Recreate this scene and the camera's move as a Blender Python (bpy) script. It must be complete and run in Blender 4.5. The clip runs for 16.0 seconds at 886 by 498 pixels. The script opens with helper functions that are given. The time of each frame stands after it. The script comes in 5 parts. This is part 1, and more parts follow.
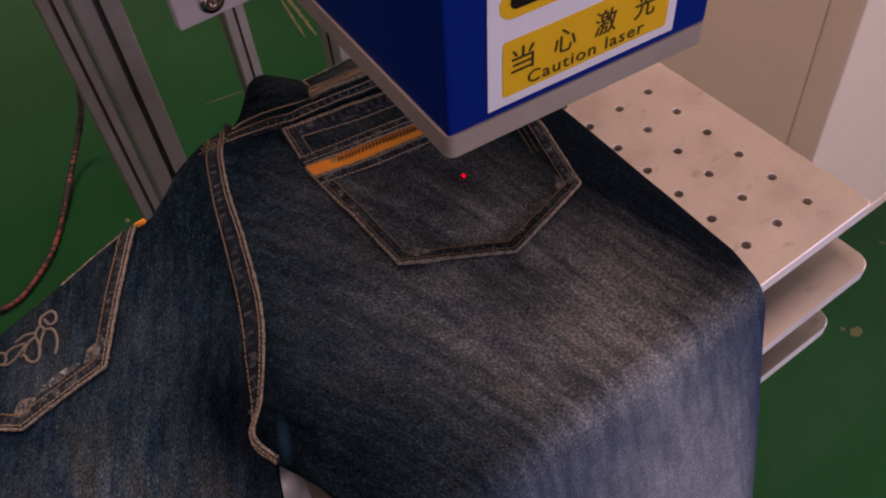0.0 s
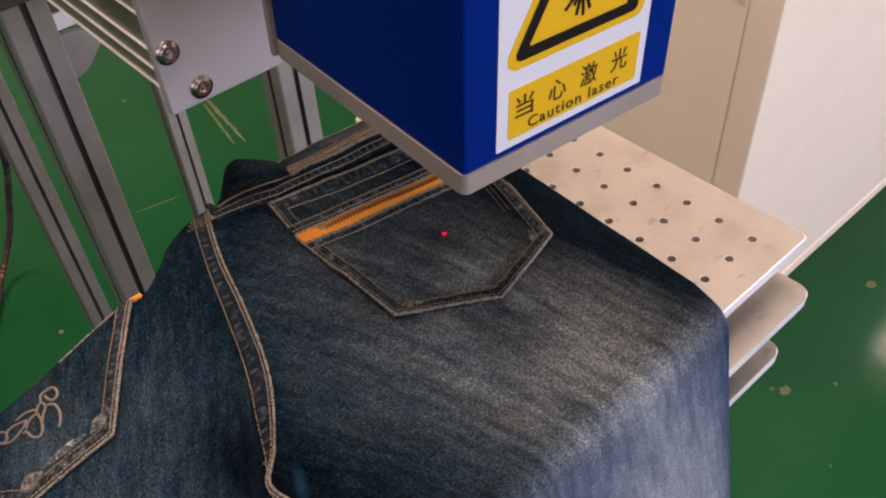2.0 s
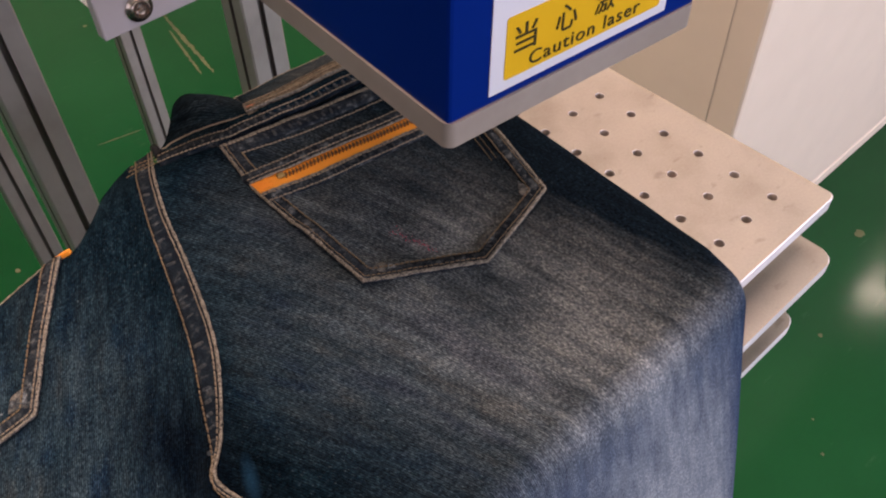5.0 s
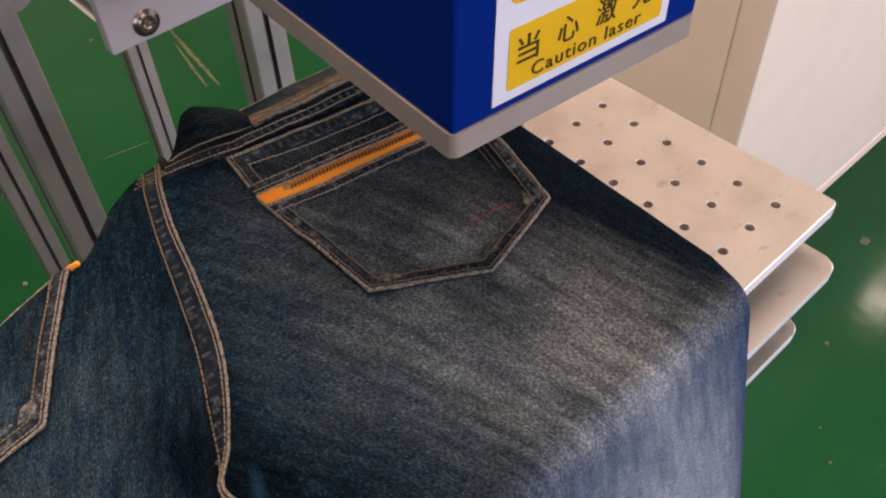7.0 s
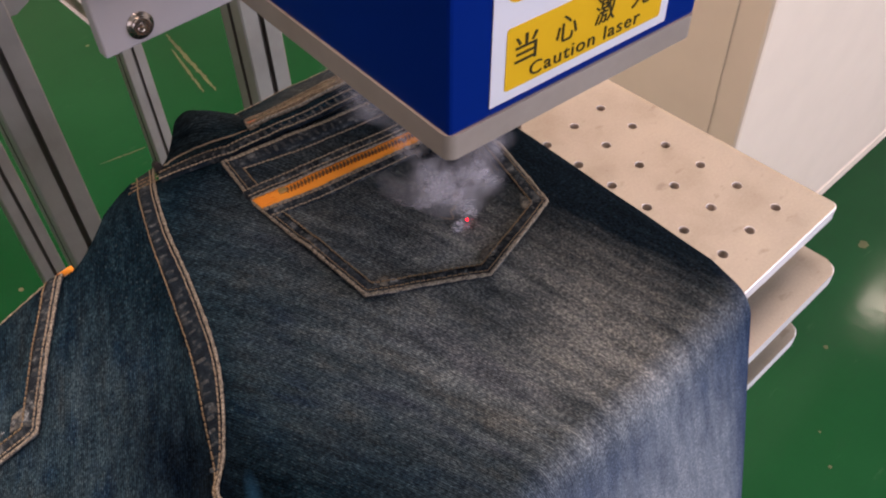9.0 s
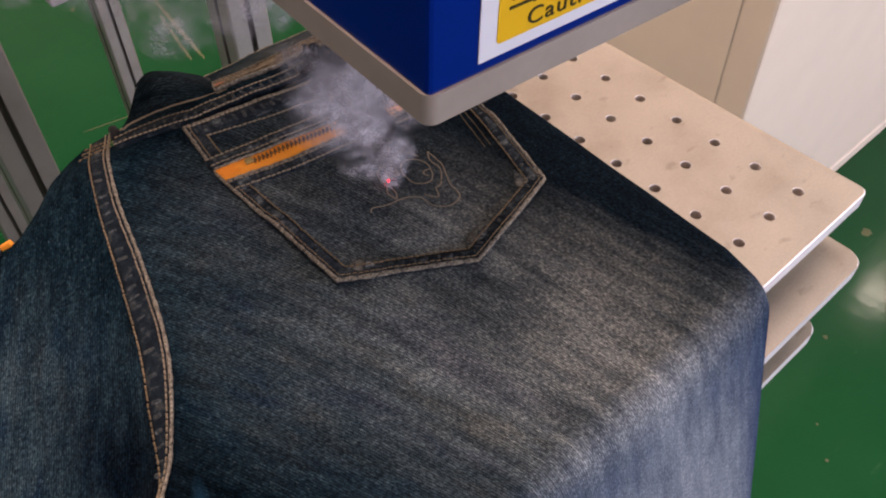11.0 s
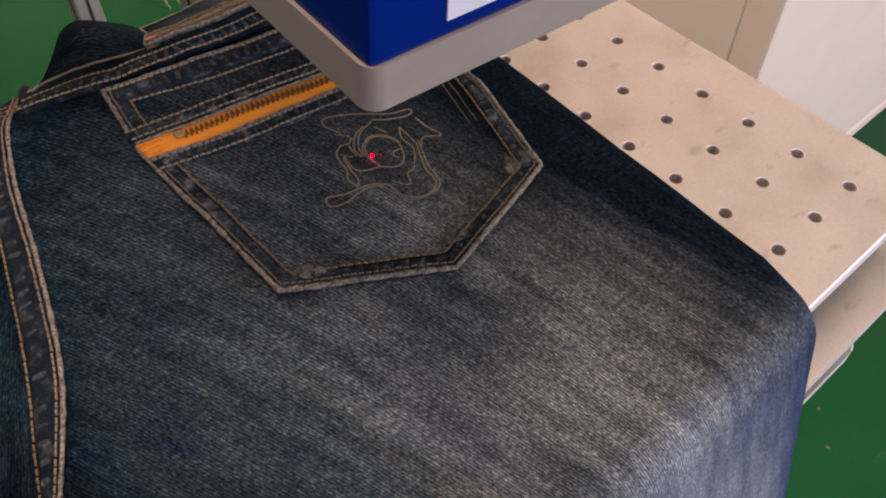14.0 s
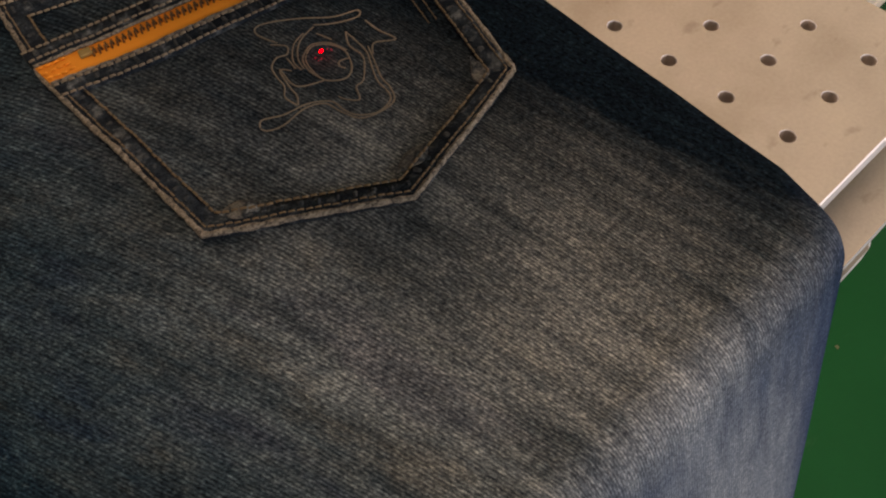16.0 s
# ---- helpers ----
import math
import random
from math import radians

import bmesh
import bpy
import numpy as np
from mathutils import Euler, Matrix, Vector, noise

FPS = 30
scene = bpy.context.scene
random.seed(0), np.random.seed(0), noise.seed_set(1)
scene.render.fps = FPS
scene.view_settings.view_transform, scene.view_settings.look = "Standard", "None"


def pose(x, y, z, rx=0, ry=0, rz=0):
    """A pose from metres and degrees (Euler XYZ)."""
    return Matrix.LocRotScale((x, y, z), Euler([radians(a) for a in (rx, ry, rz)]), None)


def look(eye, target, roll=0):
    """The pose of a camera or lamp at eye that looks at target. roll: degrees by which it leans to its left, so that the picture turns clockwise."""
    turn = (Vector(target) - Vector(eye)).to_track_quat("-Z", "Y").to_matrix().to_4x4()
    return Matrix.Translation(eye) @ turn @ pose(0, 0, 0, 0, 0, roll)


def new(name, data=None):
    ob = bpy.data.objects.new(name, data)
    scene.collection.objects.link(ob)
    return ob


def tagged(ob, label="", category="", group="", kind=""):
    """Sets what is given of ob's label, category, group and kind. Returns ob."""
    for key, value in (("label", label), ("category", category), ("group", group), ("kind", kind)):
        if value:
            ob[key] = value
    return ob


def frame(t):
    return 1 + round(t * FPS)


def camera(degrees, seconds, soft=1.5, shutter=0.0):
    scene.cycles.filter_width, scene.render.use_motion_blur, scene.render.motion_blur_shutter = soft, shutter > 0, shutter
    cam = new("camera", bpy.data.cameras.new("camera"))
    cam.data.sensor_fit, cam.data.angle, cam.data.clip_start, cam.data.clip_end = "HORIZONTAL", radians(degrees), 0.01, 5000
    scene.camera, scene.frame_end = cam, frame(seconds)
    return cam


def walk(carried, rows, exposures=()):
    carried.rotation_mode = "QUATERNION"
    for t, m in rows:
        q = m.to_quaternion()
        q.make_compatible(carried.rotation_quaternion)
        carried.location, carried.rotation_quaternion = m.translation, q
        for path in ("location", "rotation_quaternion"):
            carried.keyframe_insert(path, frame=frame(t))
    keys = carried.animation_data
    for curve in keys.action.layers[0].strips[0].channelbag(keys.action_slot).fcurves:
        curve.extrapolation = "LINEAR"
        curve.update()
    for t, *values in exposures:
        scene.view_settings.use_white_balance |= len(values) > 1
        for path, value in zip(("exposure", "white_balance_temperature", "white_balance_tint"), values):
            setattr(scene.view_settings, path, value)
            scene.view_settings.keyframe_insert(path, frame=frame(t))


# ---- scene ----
cam = camera(53.5, 16.0, soft=2.1)
PATH = [
    (0, (-0.292, -0.166, 1.299), (0.369, 0.93, -0.238), -6.8),
    (0.3, (-0.310, -0.176, 1.295), (0.409, 0.925, -0.213), -5.9),
    (0.5, (-0.332, -0.175, 1.295), (0.469, 0.908, -0.183), -4.8),
    (0.6, (-0.338, -0.185, 1.293), (0.452, 0.927, -0.169), -5.8),
    (0.7, (-0.347, -0.180, 1.289), (0.422, 0.918, -0.194), -6.0),
    (0.8, (-0.350, -0.185, 1.286), (0.401, 0.911, -0.208), -7.2),
    (0.9, (-0.350, -0.167, 1.296), (0.388, 0.887, -0.235), -6.3),
    (1, (-0.358, -0.169, 1.294), (0.454, 0.899, -0.189), -4.0),
    (1.5, (-0.355, -0.171, 1.298), (0.502, 0.863, -0.183), -3.3),
    (2, (-0.354, -0.179, 1.311), (0.568, 0.928, -0.077), -3.9),
    (2.5, (-0.341, -0.182, 1.314), (0.565, 0.977, -0.042), -4.6),
    (3, (-0.341, -0.18, 1.311), (0.526, 0.957, -0.087), -4.7),
    (3.5, (-0.346, -0.181, 1.31), (0.526, 0.951, -0.09), -4.5),
    (4, (-0.329, -0.147, 1.279), (0.543, 0.89, -0.192), -2.4),
    (4.5, (-0.316, -0.135, 1.266), (0.566, 0.854, -0.232), -1.5),
    (4.7, (-0.316, -0.134, 1.267), (0.569, 0.856, -0.228), -1.5),
    (6.8, (-0.3187, -0.1372, 1.2720), (0.5814, 0.8994, -0.2335), -2.69),
    (7, (-0.3177, -0.1362, 1.2710), (0.5889, 0.8990, -0.2305), -2.39),
    (7.5, (-0.3157, -0.1382, 1.2710), (0.5814, 0.9204, -0.2215), -3.09),
    (8, (-0.3177, -0.1382, 1.2710), (0.5914, 0.9154, -0.2175), -2.69),
    (8.5, (-0.3197, -0.1362, 1.2710), (0.5954, 0.9184, -0.2135), -2.39),
    (9, (-0.3157, -0.1342, 1.2670), (0.6014, 0.9044, -0.2275), -2.39),
    (9.2, (-0.3137, -0.1332, 1.2650), (0.5954, 0.8994, -0.2375), -2.49),
    (11.3, (-0.2830, -0.1045, 1.2189), (0.5975, 0.8685, -0.2907), -0.48),
    (11.5, (-0.2790, -0.0995, 1.2099), (0.5935, 0.8646, -0.3097), -0.53),
    (12, (-0.2678, -0.0888, 1.1997), (0.6094, 0.8401, -0.3394), 0.55),
    (12.5, (-0.2598, -0.0800, 1.1946), (0.6206, 0.8446, -0.3437), 0.56),
    (13, (-0.2524, -0.0763, 1.1896), (0.6129, 0.8346, -0.3659), 0.72),
    (13.5, (-0.2450, -0.0704, 1.1856), (0.6095, 0.8399, -0.3797), 1.00),
    (14, (-0.2385, -0.0685, 1.1826), (0.6082, 0.8497, -0.3809), 0.91),
    (14.5, (-0.2350, -0.0626, 1.1876), (0.5887, 0.8632, -0.3821), 0.37),
    (15, (-0.2286, -0.0600, 1.1702), (0.5213, 0.7982, -0.4717), -2.11),
    (15.5, (-0.223, -0.062, 1.15), (0.5247, 0.7369, -0.5244), -1.6),
    (16, (-0.213, -0.062, 1.148), (0.519, 0.751, -0.526), -2.27),
]
EXPOSURES = [(0.0, -0.87, 6800, 54), (0.5, -0.55, 6800, 46), (1.0, -0.27, 6800, 38), (1.5, -0.04, 6380, 29), (2.5, 0.03, 6350, 32), (4.0, -0.05, 6380, 33), (7.0, 0.04, 6400, 31), (9.0, 0.03, 6390, 31), (13.0, -0.03, 6330, 32), (14.5, -0.05, 6330, 31), (15.0, -0.27, 6640, 28), (15.5, -0.52, 7120, 26), (16.0, -0.54, 7260, 24)]
walk(cam, [(t, look(eye, target, roll)) for t, eye, target, roll in PATH], EXPOSURES)

WIN_S, WIN_W, OVER, FAR = 104.0, 14.0, 58.0, 8.0
BACK = 105.0
# posts: place, side, height, turn
POSTS = [(-0.1765, 0.572, 0.04, 0.972, 0), (-0.184, 0.80, 0.03, 0.972, 0), (0.047, 0.90, 0.03, 1.5, 0), (0.045, 0.54, 0.040, 1.5, 0)]
CROSS_Z = 0.972
CABLE = [(-0.0938, 1.3278, 0.98), (-0.0938, 1.3378, 0.55), (-0.1138, 1.3678, 0.35), (-0.1129, 1.4101, 0.29), (-0.1295, 1.4545, 0.19), (-0.1508, 1.471, 0.115), (-0.1802, 1.471, 0.06), (-0.2324, 1.4201, 0.022), (-0.2868, 1.335, 0.008), (-0.336, 1.2583, 0.0075), (-0.3981, 1.1991, 0.0075), (-0.452, 1.1736, 0.0075), (-0.52, 1.19, 0.0075), (-0.75, 1.25, 0.0075)]
LAMP_X, LAMP_Y = 0.12, 0.25
# ---------------------------------------------------------------- light and air
world = bpy.data.worlds.new("world")
scene.world = world
world.use_nodes = True
wt = world.node_tree
sky = wt.nodes.new("ShaderNodeTexSky")
sky.sky_type, sky.sun_disc = "NISHITA", False
sky.sun_elevation, sky.sun_rotation = radians(38), radians(200)
wt.links.new(sky.outputs[0], wt.nodes["Background"].inputs[0])
wt.nodes["Background"].inputs[1].default_value = 0.12


def area_lamp(name, m, sx, sy, power, colour):
    lamp = bpy.data.lights.new(name, "AREA")
    lamp.shape, lamp.size, lamp.size_y = "RECTANGLE", sx, sy
    lamp.energy, lamp.color = power, colour
    ob = new(name, lamp)
    ob.matrix_world = m
    return ob


# cool daylight through the wide windows, warm lamps under the ceiling
area_lamp("window_light", look((1.6, -3.05, 1.95), (0.3, 0.0, 1.0)), 3.6, 1.9, WIN_S, (0.90, 0.94, 0.99))
area_lamp("window_light", look((-3.05, -1.0, 2.0), (0.0, 0.2, 1.0)), 3.2, 1.5, WIN_W, (1.0, 0.80, 0.60))
area_lamp("ceiling_light", look((LAMP_X, LAMP_Y, 3.08), (LAMP_X, LAMP_Y + 0.01, 0.0)), 1.5, 1.2, OVER, (1.0, 0.80, 0.60))
# small unseen lamp, added for its glint in the glossy floor
area_lamp("ceiling_light", look((3.98, 0.66, 3.08), (3.98, 0.67, 0.0)), 0.12, 0.30, FAR, (1.0, 0.88, 0.66))
area_lamp("ceiling_light", look((0.05, 2.3, 3.08), (0.05, 2.31, 0.0)), 1.3, 0.6, BACK, (1.0, 0.77, 0.54))

# ---------------------------------------------------------------- small makers
TOP = 0.92            # upper face of the perforated plate
PITCH = 0.025         # spacing of its holes


def part(name, bm, material, parent=None, label="", smooth=False):
    mesh = bpy.data.meshes.new(name)
    bm.normal_update()
    bm.to_mesh(mesh)
    bm.free()
    if smooth:
        for p in mesh.polygons:
            p.use_smooth = True
    for m in material if isinstance(material, (list, tuple)) else [material]:
        mesh.materials.append(m)
    ob = new(name, mesh)
    if parent is not None:
        ob.parent = parent
    if label:
        ob["label"] = label
    return ob


def thing(name, label, category, at=(0, 0, 0), group="", kind=""):
    ob = new(name)
    ob.location = at
    ob.empty_display_size = 0.02
    return tagged(ob, label, category, group, kind)


def add_box(bm, lo, hi, bevel=0.0, seg=2, m=None):
    c = [(a + b) / 2 for a, b in zip(lo, hi)]
    s = [max(b - a, 1e-5) for a, b in zip(lo, hi)]
    r = bmesh.ops.create_cube(bm, size=1, matrix=Matrix.Translation(c) @ Matrix.Diagonal((*s, 1)))
    vs = r["verts"]
    if bevel:
        es = list({e for v in vs for e in v.link_edges})
        r2 = bmesh.ops.bevel(bm, geom=es, offset=bevel, segments=seg, affect="EDGES", profile=0.5)
        vs = list({v for f in r2["faces"] for v in f.verts} | {v for v in vs if v.is_valid})
    if m is not None:
        bmesh.ops.transform(bm, matrix=m, verts=vs)
    return vs


def box_bm(lo, hi, bevel=0.0, seg=2):
    bm = bmesh.new()
    add_box(bm, lo, hi, bevel, seg)
    return bm


def cyl(bm, a, b, r, n=16, r2=None):
    a, b = Vector(a), Vector(b)
    d = b - a
    m = Matrix.Translation((a + b) / 2) @ d.to_track_quat("Z", "Y").to_matrix().to_4x4()
    return bmesh.ops.create_cone(bm, cap_ends=True, segments=n, radius1=r, radius2=r if r2 is None else r2, depth=d.length, matrix=m)["verts"]


def prism(bm, outline, z0, z1, m=None):
    """A closed slab from a plan outline (counter-clockwise)."""
    lo = [bm.verts.new((x, y, z0)) for x, y in outline]
    hi = [bm.verts.new((x, y, z1)) for x, y in outline]
    bm.faces.new(hi)
    bm.faces.new(lo[::-1])
    n = len(outline)
    for i in range(n):
        bm.faces.new((lo[i], lo[(i + 1) % n], hi[(i + 1) % n], hi[i]))
    if m is not None:
        bmesh.ops.transform(bm, matrix=m, verts=lo + hi)


def rounded(x0, y0, x1, y1, r, n=6):
    pts = []
    for cx, cy, a in ((x1 - r, y0 + r, -90), (x1 - r, y1 - r, 0), (x0 + r, y1 - r, 90), (x0 + r, y0 + r, 180)):
        for k in range(n + 1):
            t = radians(a + 90 * k / n)
            pts.append((cx + r * math.cos(t), cy + r * math.sin(t)))
    return pts


def tube(bm, pts, r, n=8, closed=False):
    """A round cord along points."""
    pts = [Vector(p) for p in pts]
    rings = []
    up = Vector((0, 0, 1))
    for i, p in enumerate(pts):
        d = (pts[min(i + 1, len(pts) - 1)] - pts[max(i - 1, 0)])
        d = d.normalized() if d.length > 1e-9 else Vector((1, 0, 0))
        s = d.cross(up)
        s = s.normalized() if s.length > 1e-4 else Vector((1, 0, 0))
        u = s.cross(d)
        rr = r(i / max(1, len(pts) - 1)) if callable(r) else r
        rings.append([bm.verts.new(p + rr * (math.cos(2 * math.pi * k / n) * s + math.sin(2 * math.pi * k / n) * u)) for k in range(n)])
    for a, b in zip(rings, rings[1:]):
        for k in range(n):
            bm.faces.new((a[k], b[k], b[(k + 1) % n], a[(k + 1) % n]))
    bm.faces.new(rings[0])
    bm.faces.new(rings[-1][::-1])


def smoothstep(a, b, x):
    t = min(1.0, max(0.0, (x - a) / (b - a)))
    return t * t * (3 - 2 * t)


def along(table, x):
    """Smooth value from a short table of (x, value) rows, rising in x."""
    if x <= table[0][0]:
        return table[0][1]
    for (a, va), (b, vb) in zip(table, table[1:]):
        if x <= b:
            return va + (vb - va) * (x - a) / (b - a)
    return table[-1][1]


def spline(pts, n=8):
    """Catmull-Rom through plan points."""
    out = []
    P = [pts[0]] + list(pts) + [pts[-1]]
    for i in range(1, len(P) - 2):
        p0, p1, p2, p3 = (np.array(P[j], float) for j in (i - 1, i, i + 1, i + 2))
        for k in range(n):
            t = k / n
            out.append(tuple(0.5 * (2 * p1 + (p2 - p0) * t + (2 * p0 - 5 * p1 + 4 * p2 - p3) * t * t + (3 * p1 - p0 - 3 * p2 + p3) * t ** 3)))
    out.append(tuple(float(v) for v in pts[-1]))
    return out


# ---------------------------------------------------------------- materials
def material(name, base, rough=0.5, metal=0.0, spec=None):
    m = bpy.data.materials.new(name)
    m.use_nodes = True
    b = m.node_tree.nodes["Principled BSDF"]
    b.inputs["Base Color"].default_value = (*base, 1)
    b.inputs["Roughness"].default_value = rough
    b.inputs["Metallic"].default_value = metal
    if spec is not None:
        b.inputs["Specular IOR Level"].default_value = spec
    return m, m.node_tree.nodes, m.node_tree.links, b


def noise_node(nodes, links, scale, detail=4.0, stretch=None, coords="Object", rough=0.55):
    tc = nodes.new("ShaderNodeTexCoord")
    out = tc.outputs[coords]
    if stretch is not None:
        mp = nodes.new("ShaderNodeMapping")
        mp.inputs["Scale"].default_value = stretch
        links.new(out, mp.inputs[0])
        out = mp.outputs[0]
    n = nodes.new("ShaderNodeTexNoise")
    n.inputs["Scale"].default_value, n.inputs["Detail"].default_value, n.inputs["Roughness"].default_value = scale, detail, rough
    links.new(out, n.inputs["Vector"])
    return n.outputs["Fac"]


def ramp(nodes, links, fac, stops):
    r = nodes.new("ShaderNodeValToRGB")
    while len(r.color_ramp.elements) < len(stops):
        r.color_ramp.elements.new(0.5)
    for e, (p, c) in zip(r.color_ramp.elements, stops):
        e.position, e.color = p, (*c, 1) if len(c) == 3 else c
    links.new(fac, r.inputs[0])
    return r.outputs[0]


def mix(nodes, links, fac, a, b, mode="MIX"):
    n = nodes.new("ShaderNodeMix")
    n.data_type, n.blend_type = "RGBA", mode
    for sock, v in ((n.inputs[0], fac), (n.inputs[6], a), (n.inputs[7], b)):
        if isinstance(v, (int, float)):
            sock.default_value = v
        elif isinstance(v, tuple):
            sock.default_value = (*v, 1)
        else:
            links.new(v, sock)
    return n.outputs[2]


def maths(nodes, links, op, a, b=0.0, clamp=False):
    n = nodes.new("ShaderNodeMath")
    n.operation, n.use_clamp = op, clamp
    for sock, v in ((n.inputs[0], a), (n.inputs[1], b)):
        if isinstance(v, (int, float)):
            sock.default_value = v
        else:
            links.new(v, sock)
    return n.outputs[0]


def bump(nodes, links, b, height, strength=0.2, distance=0.001):
    n = nodes.new("ShaderNodeBump")
    n.inputs["Strength"].default_value, n.inputs["Distance"].default_value = strength, distance
    links.new(height, n.inputs["Height"])
    links.new(n.outputs[0], b.inputs["Normal"])


def painted(name, base, rough=0.4, vary=0.06, spec=None):
    m, N, L, b = material(name, base, rough, 0, spec)
    f = noise_node(N, L, 14, 5)
    dark = tuple(c * (1 - vary * 2) for c in base)
    L.new(ramp(N, L, f, [(0.3, dark), (0.65, base)]), b.inputs["Base Color"])
    g = noise_node(N, L, 900, 2)
    bump(N, L, b, g, 0.06, 0.0004)
    return m


def metal(name, base, rough=0.35, brushed=(1, 1, 1), scale=300.0, vary=0.12, metallic=1.0):
    m, N, L, b = material(name, base, rough, metallic)
    f = noise_node(N, L, scale, 3, brushed)
    s = noise_node(N, L, 22, 5)
    dark = tuple(c * (1 - vary) for c in base)
    c1 = ramp(N, L, f, [(0.3, dark), (0.7, base)])
    c2 = ramp(N, L, s, [(0.25, (0.82, 0.80, 0.78)), (0.6, (1, 1, 1))])
    L.new(mix(N, L, 1.0, c1, c2, "MULTIPLY"), b.inputs["Base Color"])
    r = N.new("ShaderNodeMapRange")
    r.inputs["To Min"].default_value, r.inputs["To Max"].default_value = rough - 0.07, rough + 0.1
    L.new(f, r.inputs["Value"])
    L.new(r.outputs[0], b.inputs["Roughness"])
    bump(N, L, b, f, 0.08, 0.0003)
    return m


def plate_material():
    """Bead-blasted aluminium with cloudy handling marks and faint straight scratches."""
    m, N, L, b = material("bead_blasted_aluminium", (0.60, 0.555, 0.475), 0.4, 0.65)
    fine = noise_node(N, L, 700, 3)
    cloud = noise_node(N, L, 26, 6, None, "Object", 0.6)
    spot = noise_node(N, L, 75, 3, (1, 1.6, 1), "Object", 0.5)
    hair = noise_node(N, L, 60, 5, (0.25, 7, 1), "Object", 0.65)
    c = ramp(N, L, fine, [(0.3, (0.420, 0.388, 0.335)), (0.7, (0.462, 0.430, 0.373))])
    c = mix(N, L, 1.0, c, ramp(N, L, cloud, [(0.32, (0.86, 0.84, 0.81)), (0.52, (1, 1, 1)), (0.72, (1.06, 1.06, 1.05))]), "MULTIPLY")
    c = mix(N, L, 1.0, c, ramp(N, L, spot, [(0.26, (0.80, 0.78, 0.76)), (0.36, (1, 1, 1))]), "MULTIPLY")
    c = mix(N, L, 1.0, c, ramp(N, L, hair, [(0.27, (0.88, 0.87, 0.86)), (0.34, (1, 1, 1))]), "MULTIPLY")
    L.new(c, b.inputs["Base Color"])
    r = N.new("ShaderNodeMapRange")
    r.inputs["To Min"].default_value, r.inputs["To Max"].default_value = 0.30, 0.50
    L.new(cloud, r.inputs["Value"])
    L.new(r.outputs[0], b.inputs["Roughness"])
    bump(N, L, b, fine, 0.08, 0.0003)
    return m


PLATE = plate_material()
# near-white, so the window's reflection on plate edges sits in the colour
EDGE = metal("bright_aluminium", (0.95, 0.94, 0.97), 0.3, (1, 1, 40), 200, 0.06, 0.05)
BORE = metal("drilled_aluminium", (0.60, 0.52, 0.45), 0.45, (1, 1, 1), 300, 0.1, 0.3)
PROFILE = metal("anodised_profile", (0.44, 0.415, 0.40), 0.42, (30, 30, 1), 90, 0.1, 0.6)
TAN_ALLOY = metal("tan_alloy", (0.95, 0.78, 0.55), 0.35, (30, 1, 30), 90, 0.12, 0.1)
OLIVE = metal("satin_beam", (0.42, 0.385, 0.30), 0.45, (30, 1, 30), 90, 0.1, 0.9)
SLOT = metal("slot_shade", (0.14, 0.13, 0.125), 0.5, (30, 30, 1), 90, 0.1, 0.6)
STEEL = metal("bright_steel", (0.62, 0.57, 0.53), 0.22, (1, 1, 1), 200, 0.1)
BRACKET = painted("silver_paint", (0.46, 0.44, 0.46), 0.42, 0.03)
BLUE = painted("blue_enamel", (0.0006, 0.0175, 0.185), 0.35, 0.05, 0.05)
TRIM = metal("satin_trim", (0.38, 0.33, 0.295), 0.5, (1, 1, 1), 300, 0.06, 0.2)
IVORY = painted("ivory_paint", (0.95, 0.82, 0.68), 0.45, 0.02)
SEAM = painted("panel_gap", (0.70, 0.60, 0.50), 0.7, 0.05)
WHITE = painted("white_film", (0.70, 0.71, 0.78), 0.4, 0.02, 0.25)
YELLOW = painted("yellow_film", (0.76, 0.45, 0.010), 0.4, 0.02, 0.2)
LETTER = painted("printed_letter", (0.05, 0.042, 0.015), 0.6, 0.1, 0.15)
INK = painted("black_ink", (0.012, 0.010, 0.008), 0.6, 0.05, 0.1)
TEAL = painted("teal_film", (0.02, 0.26, 0.42), 0.4, 0.05)
GREYINK = painted("grey_ink", (0.55, 0.5, 0.52), 0.5, 0.05)
RED = painted("red_cord", (0.24, 0.045, 0.03), 0.6, 0.3)
BLACK = painted("black_sleeve", (0.02, 0.02, 0.02), 0.6, 0.2)
DUSK = painted("dark_wall_paint", (0.10, 0.11, 0.12), 0.85, 0.1)
PLASTER = painted("wall_paint", (0.74, 0.71, 0.66), 0.8, 0.05)
CEIL = painted("ceiling_paint", (0.78, 0.77, 0.74), 0.9, 0.04)


def floor_material():
    m, N, L, b = material("green_floor_paint", (0.02, 0.13, 0.045), 0.3, 0, 0.16)
    big = noise_node(N, L, 1.7, 6)
    c = ramp(N, L, big, [(0.3, (0.0034, 0.049, 0.0142)), (0.7, (0.0062, 0.070, 0.0225))])
    scuff = noise_node(N, L, 9, 8, (1, 5, 1), rough=0.7)
    c = mix(N, L, ramp(N, L, scuff, [(0.62, (0, 0, 0)), (0.80, (0.22, 0.22, 0.22))]), c, (0.16, 0.26, 0.15))
    L.new(c, b.inputs["Base Color"])
    r = N.new("ShaderNodeMapRange")
    r.inputs["To Min"].default_value, r.inputs["To Max"].default_value = 0.06, 0.18
    L.new(noise_node(N, L, 5, 7), r.inputs["Value"])
    L.new(r.outputs[0], b.inputs["Roughness"])
    bump(N, L, b, noise_node(N, L, 30, 5), 0.12, 0.002)
    return m


FLOOR = floor_material()
CHIP = painted("worn_floor_patch", (0.10, 0.115, 0.045), 0.6, 0.25)

